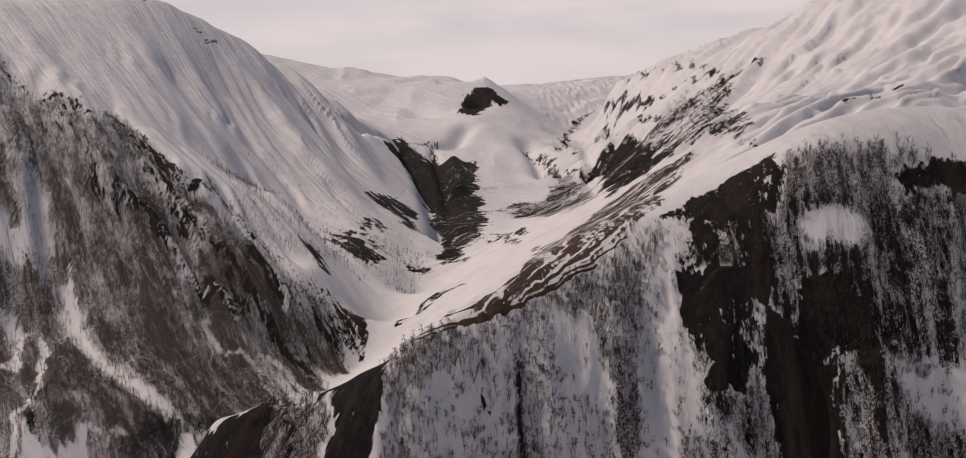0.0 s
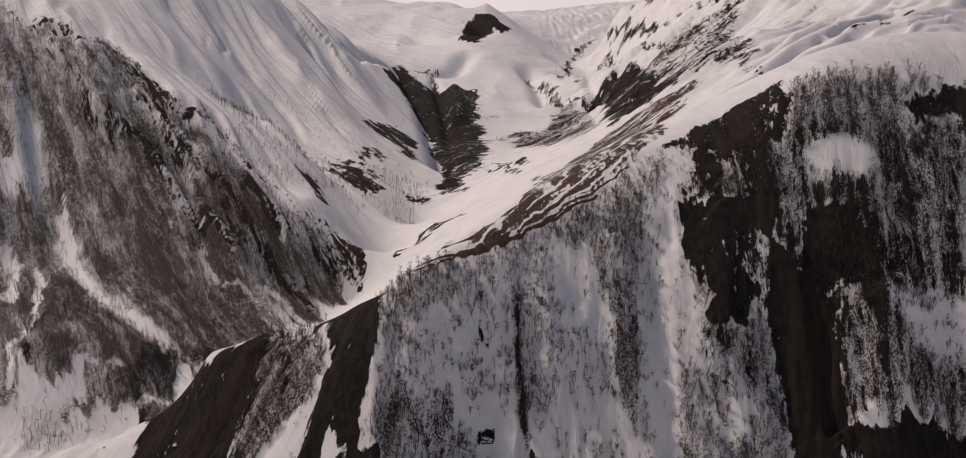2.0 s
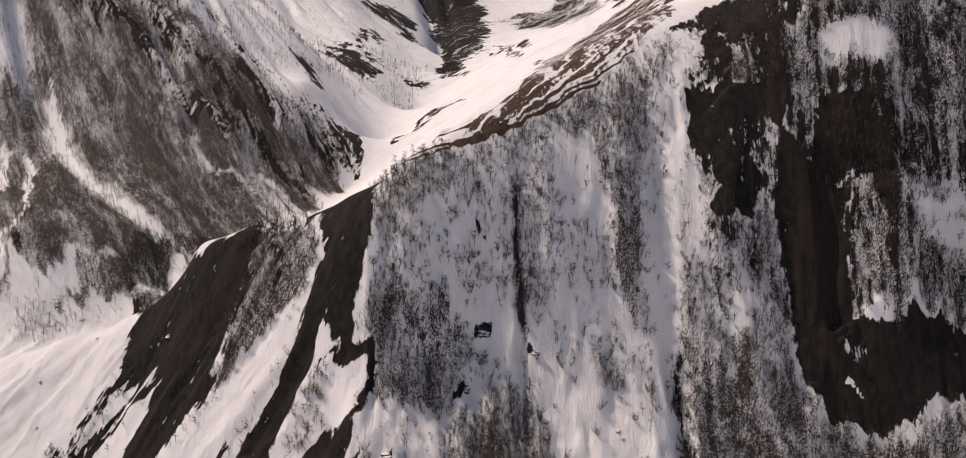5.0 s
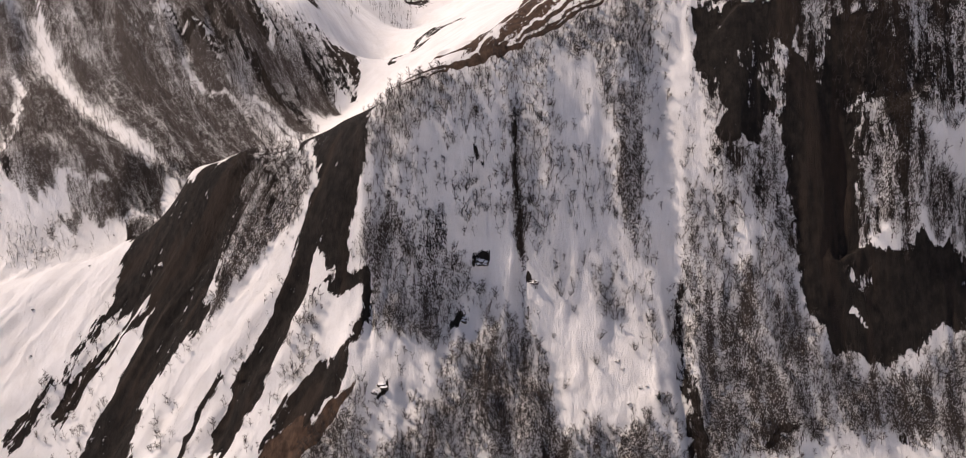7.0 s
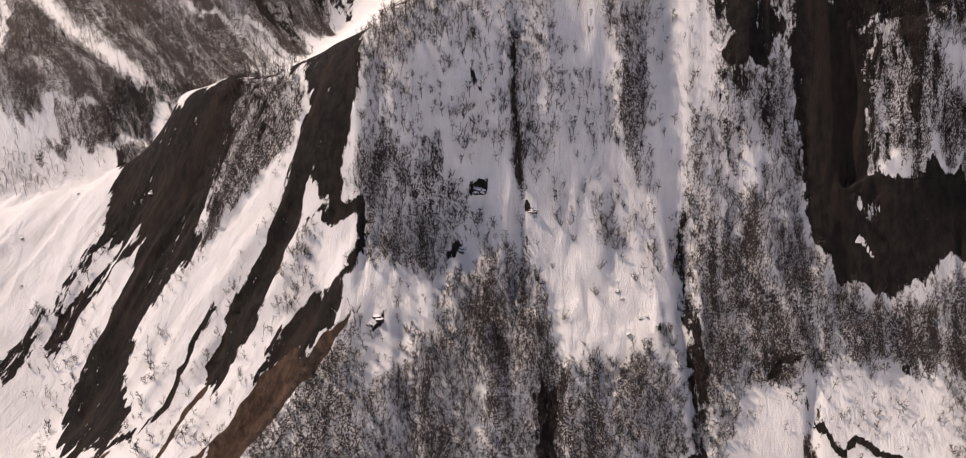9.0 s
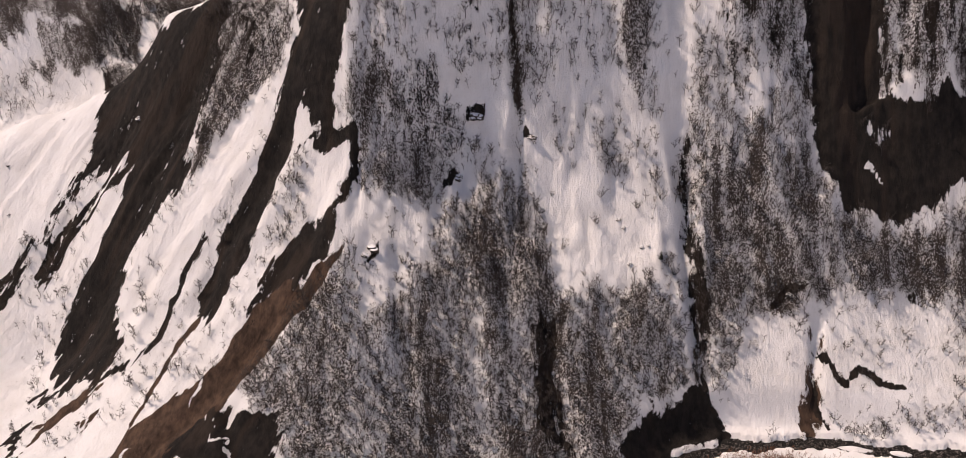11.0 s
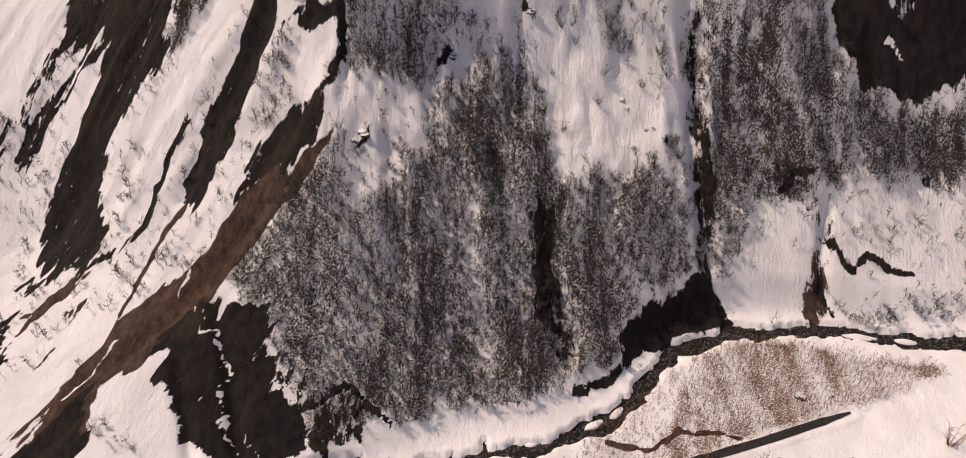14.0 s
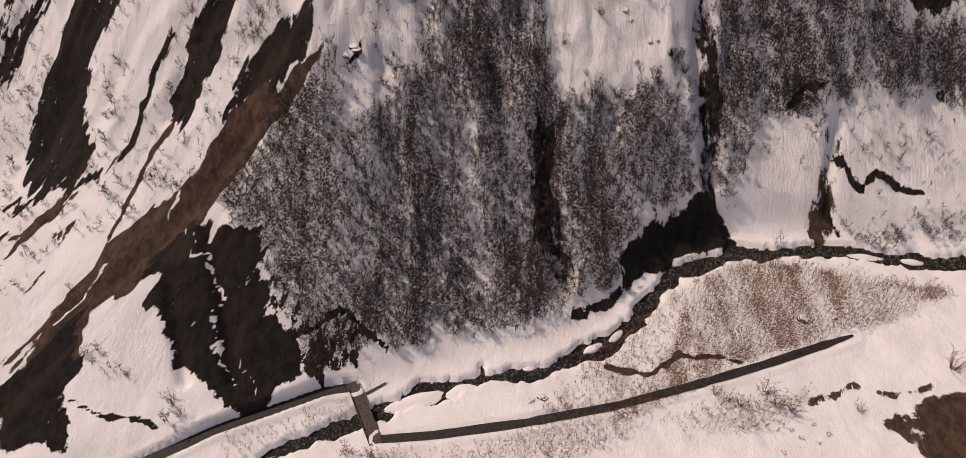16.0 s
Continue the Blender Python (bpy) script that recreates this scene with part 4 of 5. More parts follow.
streak("soil", 0.95, 2.2, (-163.9, 346.2), (-170.2, 336.6), (-172, 331))
streak("rock", 0.95, 2.6, (-195.5, 363), (-185.8, 346.5))
streak("rock", 0.9, 2.4, (-191.3, 372.1), (-193.9, 359.7))
streak("rock", 0.62, 7.2, (-191, 488.3), (-206, 470.9), (-218.4, 456.3), (-231.7, 443.2))
streak("rock", 0.95, 5.8, (-216.3, 452.5), (-224.7, 439.5))
patch("wood", 0.45, 1.4, (-153.3, 434.3), (-141.4, 438.9), (-134.9, 425.3), (-140.6, 403.4), (-155.1, 409.9))
patch("snow", 1, 0.7, (-181, 331), (-168.3, 352.9), (-159.2, 369.3), (-135, 362.2), (-140, 349.7), (-151.1, 337.1), (-156.4, 315.9), (-162.1, 303.6), (-168, 292.1))
streak("soil", 1, 1.6, (-187.6, 367.6), (-180.4, 370.2), (-176.9, 378.7))
streak("soil", 1, 1.4, (-170.4, 373.6), (-164.3, 365.9))
streak("soil", 1, 1.3, (-171.4, 339.3), (-164.5, 350.9))
streak("soil", 0.62, 5.6, (-142.1, 347.2), (-154.3, 327), (-164.9, 310))
patch("soil", 2, 0.7, (-133.9, 363.6), (-140, 349.7), (-151.1, 337.1), (-156.4, 315.9), (-162.1, 303.6), (-166.4, 294.8), (-147.9, 288.6), (-140.9, 296.3), (-140.4, 308.4), (-139.4, 316.8), (-137.4, 326.7), (-128, 331.3), (-115.7, 346.2), (-105.3, 357.5))
patch("rock", 1.3, 0.7, (-169.9, 299.5), (-160.1, 302.6), (-148.1, 311.3), (-141.8, 312.4), (-138.7, 304.1), (-139.9, 294.1), (-133.9, 270.9), (-139.4, 270.4), (-145.1, 276.2), (-153.9, 283.1), (-167.3, 290.4))
streak("snow", 1, 1.8, (-137.4, 347.4), (-141.9, 334.9), (-149.2, 328.4))
patch("rock", 1.3, 0.7, (-105.3, 357.5), (-116.9, 345.2), (-124, 335.3), (-115.2, 330.4), (-107.8, 312.7), (-100.2, 306.5), (-91.1, 299.7), (-85, 292.9), (-80, 288.1), (-75.2, 290.4), (-65.2, 295.4), (-57.6, 302.5), (-59.9, 316.1), (-69.3, 325.6), (-74.3, 340.7), (-77.2, 354.1))
patch("snow", 1, 0.7, (-140.2, 318.9), (-138.1, 328.7), (-128, 331.3), (-117.7, 331), (-113.3, 321.8), (-108.3, 309.6), (-102.2, 296.5), (-101.7, 287), (-107.1, 283.2), (-117.3, 285.7), (-128.4, 290.3), (-133.7, 300.8), (-140.2, 311.7))
streak("snow", 1, 2.0, (-106.1, 354.5), (-97.2, 345.4), (-93.2, 336.1))
streak("snow", 1, 1.1, (-94.8, 338.2), (-89.2, 326.9), (-86.4, 314.9), (-80.5, 298))
streak("snow", 0.9, 1.1, (-105, 305.6), (-97.8, 295.9), (-91.4, 286.7))
streak("snow", 0.9, 1.1, (-96.7, 303.8), (-90.6, 295.8), (-84.3, 287.5))
streak("snow", 0.8, 0.9, (-78.1, 308.4), (-73.6, 296.3), (-73, 290))
streak("rock", 1, 1.6, (-138.2, 292.3), (-127.4, 287), (-117.2, 284.6), (-103.9, 280.9))
streak("rock", 1, 1.8, (-60.9, 315), (-48.7, 322.5), (-41.6, 326.2), (-34, 320.4), (-25.3, 312.3))
streak("rock", 0.9, 1.8, (-59.3, 310.5), (-51.6, 303.8), (-50.1, 300.4))
streak("rock", 0.9, 1.4, (-41.3, 321.8), (-37.8, 314.1), (-36.3, 306.2))
patch("wood", 1.1, 1.4, (-72.5, 344.9), (-41.9, 331.3), (-32.7, 315.9), (-53.2, 300.5), (-59.6, 314.4))
patch("rock", 0.46, 0.9, (-72, 340.2), (-55.3, 326.1), (-41.7, 327.3), (-32.9, 318.7), (-34.3, 308.1), (-54.1, 299.3), (-60.7, 301.9), (-58.6, 314.4), (-69.3, 325.6))
streak("wood", 0.9, 2.3, (-105.3, 295.6), (-100.8, 287.2), (-103, 282.1))
streak("wood", 0.8, 1.9, (-133.9, 312.6), (-128.2, 305.9), (-120, 302.1))
patch("brush", 1.15, 2.4, (47.9, 280.6), (60, 296.1), (78.1, 320.3), (94, 351), (112.2, 361.5), (144.1, 359.3), (189.1, 346.1), (193, 340), (153.3, 327.5), (116.1, 313.1), (92, 303.1), (75, 293.1))
patch("brush", 0.8, 2.2, (-37.9, 271.7), (-8, 276.8), (24, 282.1), (57, 287.9), (68, 285.9), (45, 272.8), (-7.9, 262.5))
patch("brush", 0.8, 2.3, (69.9, 287.7), (97.1, 296.2), (127.3, 299.5), (119, 286.1), (88.2, 279.4))
patch("brush", 0.5, 1.4, (-88, 277.1), (-40.1, 294.2), (-35.1, 289.2), (-62.1, 278.3), (-76.1, 270.2))
streak("soil", 1, 2.1, (56.1, 312.4), (64.9, 308.7), (72, 308), (82, 316), (93.1, 313.2), (103, 310.1))
patch("soil", 0.9, 1.4, (151, 288), (168, 298), (198.4, 297.4), (184, 260), (162, 261), (160.3, 273.3))
streak("soil", 0.65, 3.4, (128.2, 295.4), (143.2, 302.3), (155.2, 299.3), (169.1, 301.2))
streak("soil", 0.7, 2.7, (-63.2, 272.4), (-48, 281.1), (-36, 287.1))
patch("wood", 1.4, 3.1, (126.8, 453.8), (163, 445), (199.1, 444.2), (234.4, 455.7), (255.3, 455.5), (246, 418), (207.2, 415.3), (150.7, 415.4), (115.4, 410.3))
patch("wood", 0.95, 2.9, (160.8, 415.5), (196, 411.9), (219.2, 413.3), (237, 409), (228.1, 364.2), (193.2, 370.3), (167.1, 365.2), (154.1, 376.1))
patch("brush", 0.7, 2.3, (47.9, 280.6), (60, 296.1), (78.1, 320.3), (94, 351), (76.1, 339.2), (55, 322), (35, 298.1), (26, 281.9))

patch("wood", 1.1, 2.8, (-41, 517), (-16, 526), (-4, 516), (8, 508), (2, 502), (-10, 504), (-22, 500), (-33, 490), (-45, 490), (-50, 508))
patch("wood", 1.2, 2.9, (-38, 473), (-21, 466), (-9, 464), (0, 459), (-3, 451), (-20, 440), (-36, 429), (-47, 445), (-48, 470))
streak("wood", 1.6, 6.1, (20, 512), (22, 492), (22, 473))
streak("rock", 0.6, 2.4, (20, 508), (22, 492), (22, 474))
patch("wood", 0.7, 3.0, (24, 512), (36, 504), (39, 492), (33, 479), (25, 478))
patch("wood", 1.3, 2.5, (73, 558), (89, 561), (89, 530), (85, 498), (87, 478), (78, 480), (70, 492), (72, 513))
patch("wood", 0.55, 3.0, (39, 469), (69, 476), (84, 472), (92, 459), (68, 456), (47, 457))
patch("wood", 1.4, 3.1, (105, 501), (115, 496), (114, 479), (128, 465), (155, 462), (150, 413), (105, 412), (100, 446))
patch("wood", 0.9, 2.5, (116, 515), (130, 500), (143, 501), (157, 478), (143, 468), (141, 482), (133, 494), (118, 497))
patch("wood", 1.15, 2.9, (-19, 418), (-9, 437), (9, 449), (23, 456), (35, 447), (39, 425), (37, 399), (-18, 390))
patch("wood", 0.6, 2.9, (38, 408), (65, 415), (83, 426), (96, 435), (94, 408), (37, 399))
patch("wood", 1.1, 2.2, (-76, 389), (-72, 399), (-56, 406), (-46, 411), (-44, 385))
patch("wood", 1.6, 2.7, (192, 535), (239, 530), (236, 473), (209, 474), (190, 481), (190, 508), (175, 522))
patch("snow", 0.7, 2.7, (218, 501), (238, 505), (237, 491), (224, 493))
patch("snow", 0.6, 2.6, (181, 515), (192, 517), (200, 513), (191, 508))
patch("rock", 1.3, 1.6, (113, 557), (112, 533), (121, 529), (122, 514), (130, 503), (141, 505), (136, 518), (132, 527), (151, 533), (159, 527), (174, 518), (188, 503), (186, 495), (188, 480), (209, 473), (235, 471), (234, 458), (222, 455), (212, 448), (197, 447), (171, 450), (160, 459), (159, 473), (158, 492), (156, 507), (153, 517), (161, 543))
patch("snow", 0.75, 1.3, (175, 471), (188, 471), (196, 466), (185, 465))
patch("wood", 0.8, 1.3, (175, 471), (188, 471), (196, 466), (185, 465))
streak("snow", 0.9, 1.6, (181, 460), (188, 457))
patch("wood", 1.5, 3.6, (-371, 803), (-340, 776), (-281, 718), (-226, 669), (-198, 653), (-198, 640), (-231, 629), (-262, 632), (-280, 626), (-282, 611), (-288, 614), (-298, 639))
patch("wood", 1.4, 2.5, (-263, 622), (-247, 634), (-161, 533), (-203, 615), (-223, 601), (-259, 606))
patch("wood", 0.9, 2.5, (-299, 604), (-276, 598), (-259, 593), (-228, 596), (-250, 587), (-288, 573))
patch("snow", 1, 2.6, (-303, 620), (-286, 622), (-269, 627), (-263, 615), (-279, 608), (-300, 607))
patch("snow", 1, 2.1, (-264, 602), (-227, 605), (-223, 601), (-257, 597))
streak("wood", 1.6, 7.2, (102, 468), (103, 449), (104, 427), (105, 406), (98, 384))
streak("rock", 0.62, 6.1, (102, 468), (103, 449), (104, 427), (105, 406), (98, 384))
patch("wood", 0.45, 2.8, (120, 417), (152, 417), (151, 402), (117, 391))
patch("snow", 0.75, 4.1, (160, 419), (180, 425), (215, 421), (210, 376), (159, 376), (153, 394))
streak("rock", 1, 2.6, (154, 401), (165, 390), (171, 394), (181, 388), (190, 386))
streak("soil", 0.7, 2.8, (152, 412), (151, 394), (149, 378))
patch("wood", 0.45, 2.4, (195, 423), (208, 421), (205, 410), (196, 412))

patch("rock", 1.3, 5.6, (-56, 3069), (-18, 3141), (32, 3175), (77, 2940), (56, 2859), (15, 2907), (-10, 2747), (-69, 2810))
patch("wood", 1.6, 5.7, (54, 1847), (110, 1812), (159, 2071), (187, 1896), (175, 1710), (111, 1499), (48, 1654))
patch("rock", 0.55, 5.7, (54, 1847), (110, 1812), (159, 2071), (187, 1896), (175, 1710), (111, 1499), (48, 1654))
patch("rock", 1, 6.0, (-218, 2403), (-130, 2193), (-129, 2431), (-89, 2211), (-34, 2238), (-19, 2157), (-5, 1812), (6, 1527), (-19, 1265), (-31, 1118), (-52, 1264), (-91, 1712), (-130, 1975), (-180, 2125))
patch("rock", 1, 3.7, (-166, 1487), (-143, 1569), (-96, 1452), (-86, 1435), (-119, 1396), (-147, 1410))
patch("rock", 0.9, 2.9, (-178, 1166), (-141, 1140), (-111, 1070), (-132, 1062))
patch("wood", 1.6, 2.9, (108, 466), (158, 466), (165, 448), (219, 445), (218, 419), (189, 425), (158, 418), (120, 417), (109, 413))
patch("rock", 1.3, 1.5, (-165, 301), (-156, 314), (-147, 326), (-141, 327), (-142, 314), (-141, 299), (-136, 282), (-142, 272), (-156, 272))
streak("rock", 0.97, 8, *[tuple(p[:2]) for p in LINES["crest_spur"][:4]])

def inside(x, y, pts):
    odd = np.zeros(x.shape, bool)
    for (ax, ay), (bx, by) in zip(pts, np.roll(pts, -1, axis=0)):
        if ay != by:
            odd ^= ((ay > y) != (by > y)) & (x < (bx - ax) * (y - ay) / (by - ay) + ax)
    return odd


def COVERS(x, y, z):
    """How much rock, bare earth, wood and brush lies at each place, from 0 to 1."""
    shape = x.shape
    x, y = x.ravel(), y.ravel()
    swing = 1.6 + np.clip(y - 600, 0, 900) * 0.006
    wx = x + swing * (fractal(x / 9, y / 9, 41, 3) + 1.2 * value_noise(x / 31, y / 31, 45))
    wy = y + swing * (fractal(x / 9, y / 13, 51, 3) + 1.2 * value_noise(x / 31, y / 31, 55))
    gx, gy = torn(x, y, GROWTH_REACH)
    tx, ty = torn(x, y, GROUND_REACH)
    gx, gy, wx, wy = wx + gx, wy + gy, wx + tx, wy + ty
    out = {k: np.zeros(len(x)) for k in ("rock", "soil", "wood", "brush")}
    for kind, strength, size, pts, closed in AREAS:
        pad = size * 2 + 16
        lo, hi = pts.min(0) - pad, pts.max(0) + pad
        i = np.where((x > lo[0]) & (x < hi[0]) & (y > lo[1]) & (y < hi[1]))[0]
        if not len(i):
            continue
        px, py = (gx[i], gy[i]) if kind == "wood" else (wx[i], wy[i])
        d, _, _ = distance(px, py, np.vstack([pts, pts[:1]]) if closed else pts)
        if closed:
            size = max(size, 2.2)
            d = np.where(inside(px, py, pts), -d, d)
            m = 1 - smooth(-size * 1.3, size * 1.1, d)
        else:
            m = 1 - smooth(size * 0.1, size * 0.95, d)
        if kind == "snow":
            for k in out:
                out[k][i] *= 1 - strength * m * (0.9 if k == "wood" else 1)
        else:
            out[kind][i] = np.maximum(out[kind][i], strength * m)
            if kind in ("rock", "soil") and strength > 0.9:
                out["wood"][i] *= 1 - 0.9 * m
    out["lay"] = lay(x, y)
    slope = on_slope(x, y)
    out.update(("on_" + k, v * slope) for k, v in regions(x, y).items())
    return {k: v.reshape(shape) for k, v in out.items()}


def graded(lo, hi, fine_lo, fine_hi, fine, grow, grow_low=None):
    """Grid lines: even and fine in the middle, wider and wider outside."""
    mid = list(np.arange(fine_lo, fine_hi + fine / 2, fine))
    up, step = [mid[-1]], fine
    while up[-1] < hi:
        step *= grow
        up.append(up[-1] + step)
    down, step = [mid[0]], fine
    while down[-1] > lo:
        step *= grow_low or grow
        down.append(down[-1] - step)
    return np.array(down[:0:-1] + mid + up[1:])


GX = graded(-2900, 2900, -290, 270, FINE, 1.014)
GY = graded(-700, 4950, 266, 610, FINE, 1.009, 1.06)


def land_mesh():
    xx, yy = np.meshgrid(GX, GY)
    zz = height(xx, yy)
    nx, ny = len(GX), len(GY)
    me = bpy.data.meshes.new("ground")
    me.vertices.add(nx * ny)
    me.vertices.foreach_set("co", np.stack([xx, yy, zz], -1).astype(np.float32).ravel())
    i = (np.arange(ny - 1)[:, None] * nx + np.arange(nx - 1)).ravel()
    quads = np.stack([i, i + 1, i + nx + 1, i + nx], -1)
    me.loops.add(quads.size)
    me.loops.foreach_set("vertex_index", quads.ravel().astype(np.int32))
    me.polygons.add(len(quads))
    me.polygons.foreach_set("loop_start", (np.arange(len(quads)) * 4).astype(np.int32))
    me.polygons.foreach_set("use_smooth", np.ones(len(quads), bool))
    me.update(calc_edges=True)
    for name, values in COVERS(xx, yy, zz).items():
        me.attributes.new(name, "FLOAT", "POINT").data.foreach_set("value", np.asarray(values, np.float32).ravel())
    me.validate()
    return me

# ---------------------------------------------------------------- ground, river, road
def mesh_object(name, verts, faces, mat, parent=None, label=""):
    me = bpy.data.meshes.new(name)
    me.from_pydata([tuple(v) for v in verts], [], [tuple(f) for f in faces])
    me.materials.append(mat)
    ob = new(name, me)
    if parent:
        ob.parent = parent
    if label:
        ob["label"] = label
    return ob


def part(name, bm, mat, parent, label=""):
    me = bpy.data.meshes.new(name)
    bm.to_mesh(me)
    bm.free()
    me.materials.append(mat)
    ob = new(name, me)
    ob.parent = parent
    if label:
        ob["label"] = label
    return ob


ground = tagged(new("ground", land_mesh()), "snow-covered mountain slopes with dark rock and brown bare earth", "ground", kind="structure")
ground.data.materials.append(LAND_MAT)


def ribbon(way, half, step, lift, wobble, seed, crown=0.0, taper=0.0):
    """A strip of even steps along a way, five points across."""
    pts = np.array(along(np.c_[np.array(way, float), np.zeros(len(way))], step))[:, :2]
    for _ in range(3):
        pts[1:-1] = (pts[:-2] + 2 * pts[1:-1] + pts[2:]) / 4
    d = np.gradient(pts, axis=0)
    n = np.c_[-d[:, 1], d[:, 0]] / np.linalg.norm(d, axis=1)[:, None]
    verts, faces = [], []
    for k, (p, q) in enumerate(zip(pts, n)):
        w = half * (1 + wobble * value_noise(np.array([k * 0.35]), np.array([0.5]), seed)[0]) * min(1.0, (0.25 + k * step / taper) if taper else 1.0)
        for j in range(5):
            s = j / 2 - 1
            verts.append((p[0] + q[0] * w * s, p[1] + q[1] * w * s, lift + crown * (1 - s * s)))
    for k in range(len(pts) - 1):
        for j in range(4):
            a = k * 5 + j
            faces.append((a, a + 1, a + 6, a + 5))
    return verts, faces


water = tagged(mesh_object("water", *ribbon(RIVER, 7.4, 3, -0.55, 0.1, 71), WATER), "dark shallow mountain stream between snowy banks", "stream", kind="structure")
road_east = tagged(mesh_object("road", *ribbon(ROAD_EAST, 1.75, 1.5, 2.06, 0.14, 72, 0.05, 16), ASPHALT), "cleared wet asphalt road between snow banks", "road", kind="structure")
road_west = tagged(mesh_object("road", *ribbon(ROAD_WEST, 1.95, 1.5, 2.06, 0.14, 73, 0.05), ASPHALT), "cleared wet asphalt road between snow banks", "road", kind="structure")


# ---------------------------------------------------------------- trees
def cone(verts, faces, a, b, ra, rb, sides=3):
    """A tapered stick from a to b."""
    a, b = np.array(a, float), np.array(b, float)
    d = (b - a) / np.linalg.norm(b - a)
    u = np.cross(d, (0.3, 0.9, 0.2))
    u /= np.linalg.norm(u)
    v = np.cross(d, u)
    k = len(verts)
    ring = [math.tau * i / sides for i in range(sides)]
    verts += [a + ra * (u * math.cos(w) + v * math.sin(w)) for w in ring]
    if rb > 0:
        verts += [b + rb * (u * math.cos(w) + v * math.sin(w)) for w in ring]
        for i in range(sides):
            j = (i + 1) % sides
            faces += [(k + i, k + j, k + sides + j), (k + i, k + sides + j, k + sides + i)]
    else:
        verts.append(b)
        faces += [(k + i, k + (i + 1) % sides, k + sides) for i in range(sides)]


def bare_tree_shape(rng, limbs, twigs, stems=1):
    """One leafless tree, a metre high: trunk and limbs apart."""
    tv, tf, lv, lf = [], [], [], []
    for s in range(stems):
        lean = np.array((rng.uniform(-0.12, 0.12), rng.uniform(-0.12, 0.12), 0)) * (1 + stems * 0.8)
        foot = np.array((rng.uniform(-0.05, 0.05), rng.uniform(-0.05, 0.05), -0.08)) * stems
        mid = foot + lean * 0.5 + (0, 0, 0.55)
        top = foot + lean * 1.1 + (0, 0, 1.05)
        cone(tv, tf, foot, mid, 0.022, 0.014)
        cone(tv, tf, mid, top, 0.014, 0)
        for k in range(limbs):
            h = rng.uniform(0.22, 0.88)
            base = foot + (mid - foot) * min(1, h / 0.55) if h < 0.55 else mid + (top - mid) * (h - 0.55) / 0.5
            w = rng.uniform(0, math.tau)
            size = (0.34 - 0.2 * h) * rng.uniform(0.75, 1.3)
            tip = base + size * np.array((math.cos(w), math.sin(w), rng.uniform(0.7, 1.5)))
            cone(lv, lf, base, tip, 0.0085, 0)
            for q in range(twigs):
                s0 = base + (tip - base) * rng.uniform(0.35, 0.95)
                e = s0 + size * 0.62 * np.array((rng.uniform(-1, 1), rng.uniform(-1, 1), rng.uniform(0.1, 0.9)))
                i = len(lv)
                o = np.array((rng.uniform(-1, 1), rng.uniform(-1, 1), rng.uniform(-0.5, 0.5))) * 0.024
                lv += [s0 - o, s0 + o, e]
                lf.append((i, i + 1, i + 2))
    return np.array(tv), np.array(tf), np.array(lv), np.array(lf)


rng = random.Random(11)
NEAR_SHAPES = [bare_tree_shape(rng, 8 - 2 * (k % 2), 6, 1 + (k % 3 == 0)) for k in range(8)]
FAR_SHAPES = [bare_tree_shape(rng, 6, 3) for k in range(5)]


def scatter(lo, hi, gap, seed, kind, power=1.0):
    """Places on the land where a cover grows, about one to each square of the gap."""
    r = np.random.RandomState(seed)
    gx, gy = np.meshgrid(np.arange(lo[0], hi[0], gap), np.arange(lo[1], hi[1], gap))
    x = gx.ravel() + r.uniform(-0.55, 0.55, gx.size) * gap
    y = gy.ravel() + r.uniform(-0.55, 0.55, gx.size) * gap
    c = COVERS(x, y, x)[kind]
    clump = 0.5 + 0.5 * fractal(x / 13, y / 17, seed, 3)
    keep = r.uniform(0, 1, len(x)) < np.clip(c ** power * (0.55 + 0.7 * clump), 0, 1) * (c > 0.12)
    x, y = x[keep], y[keep]
    return x, y, height(x, y), r


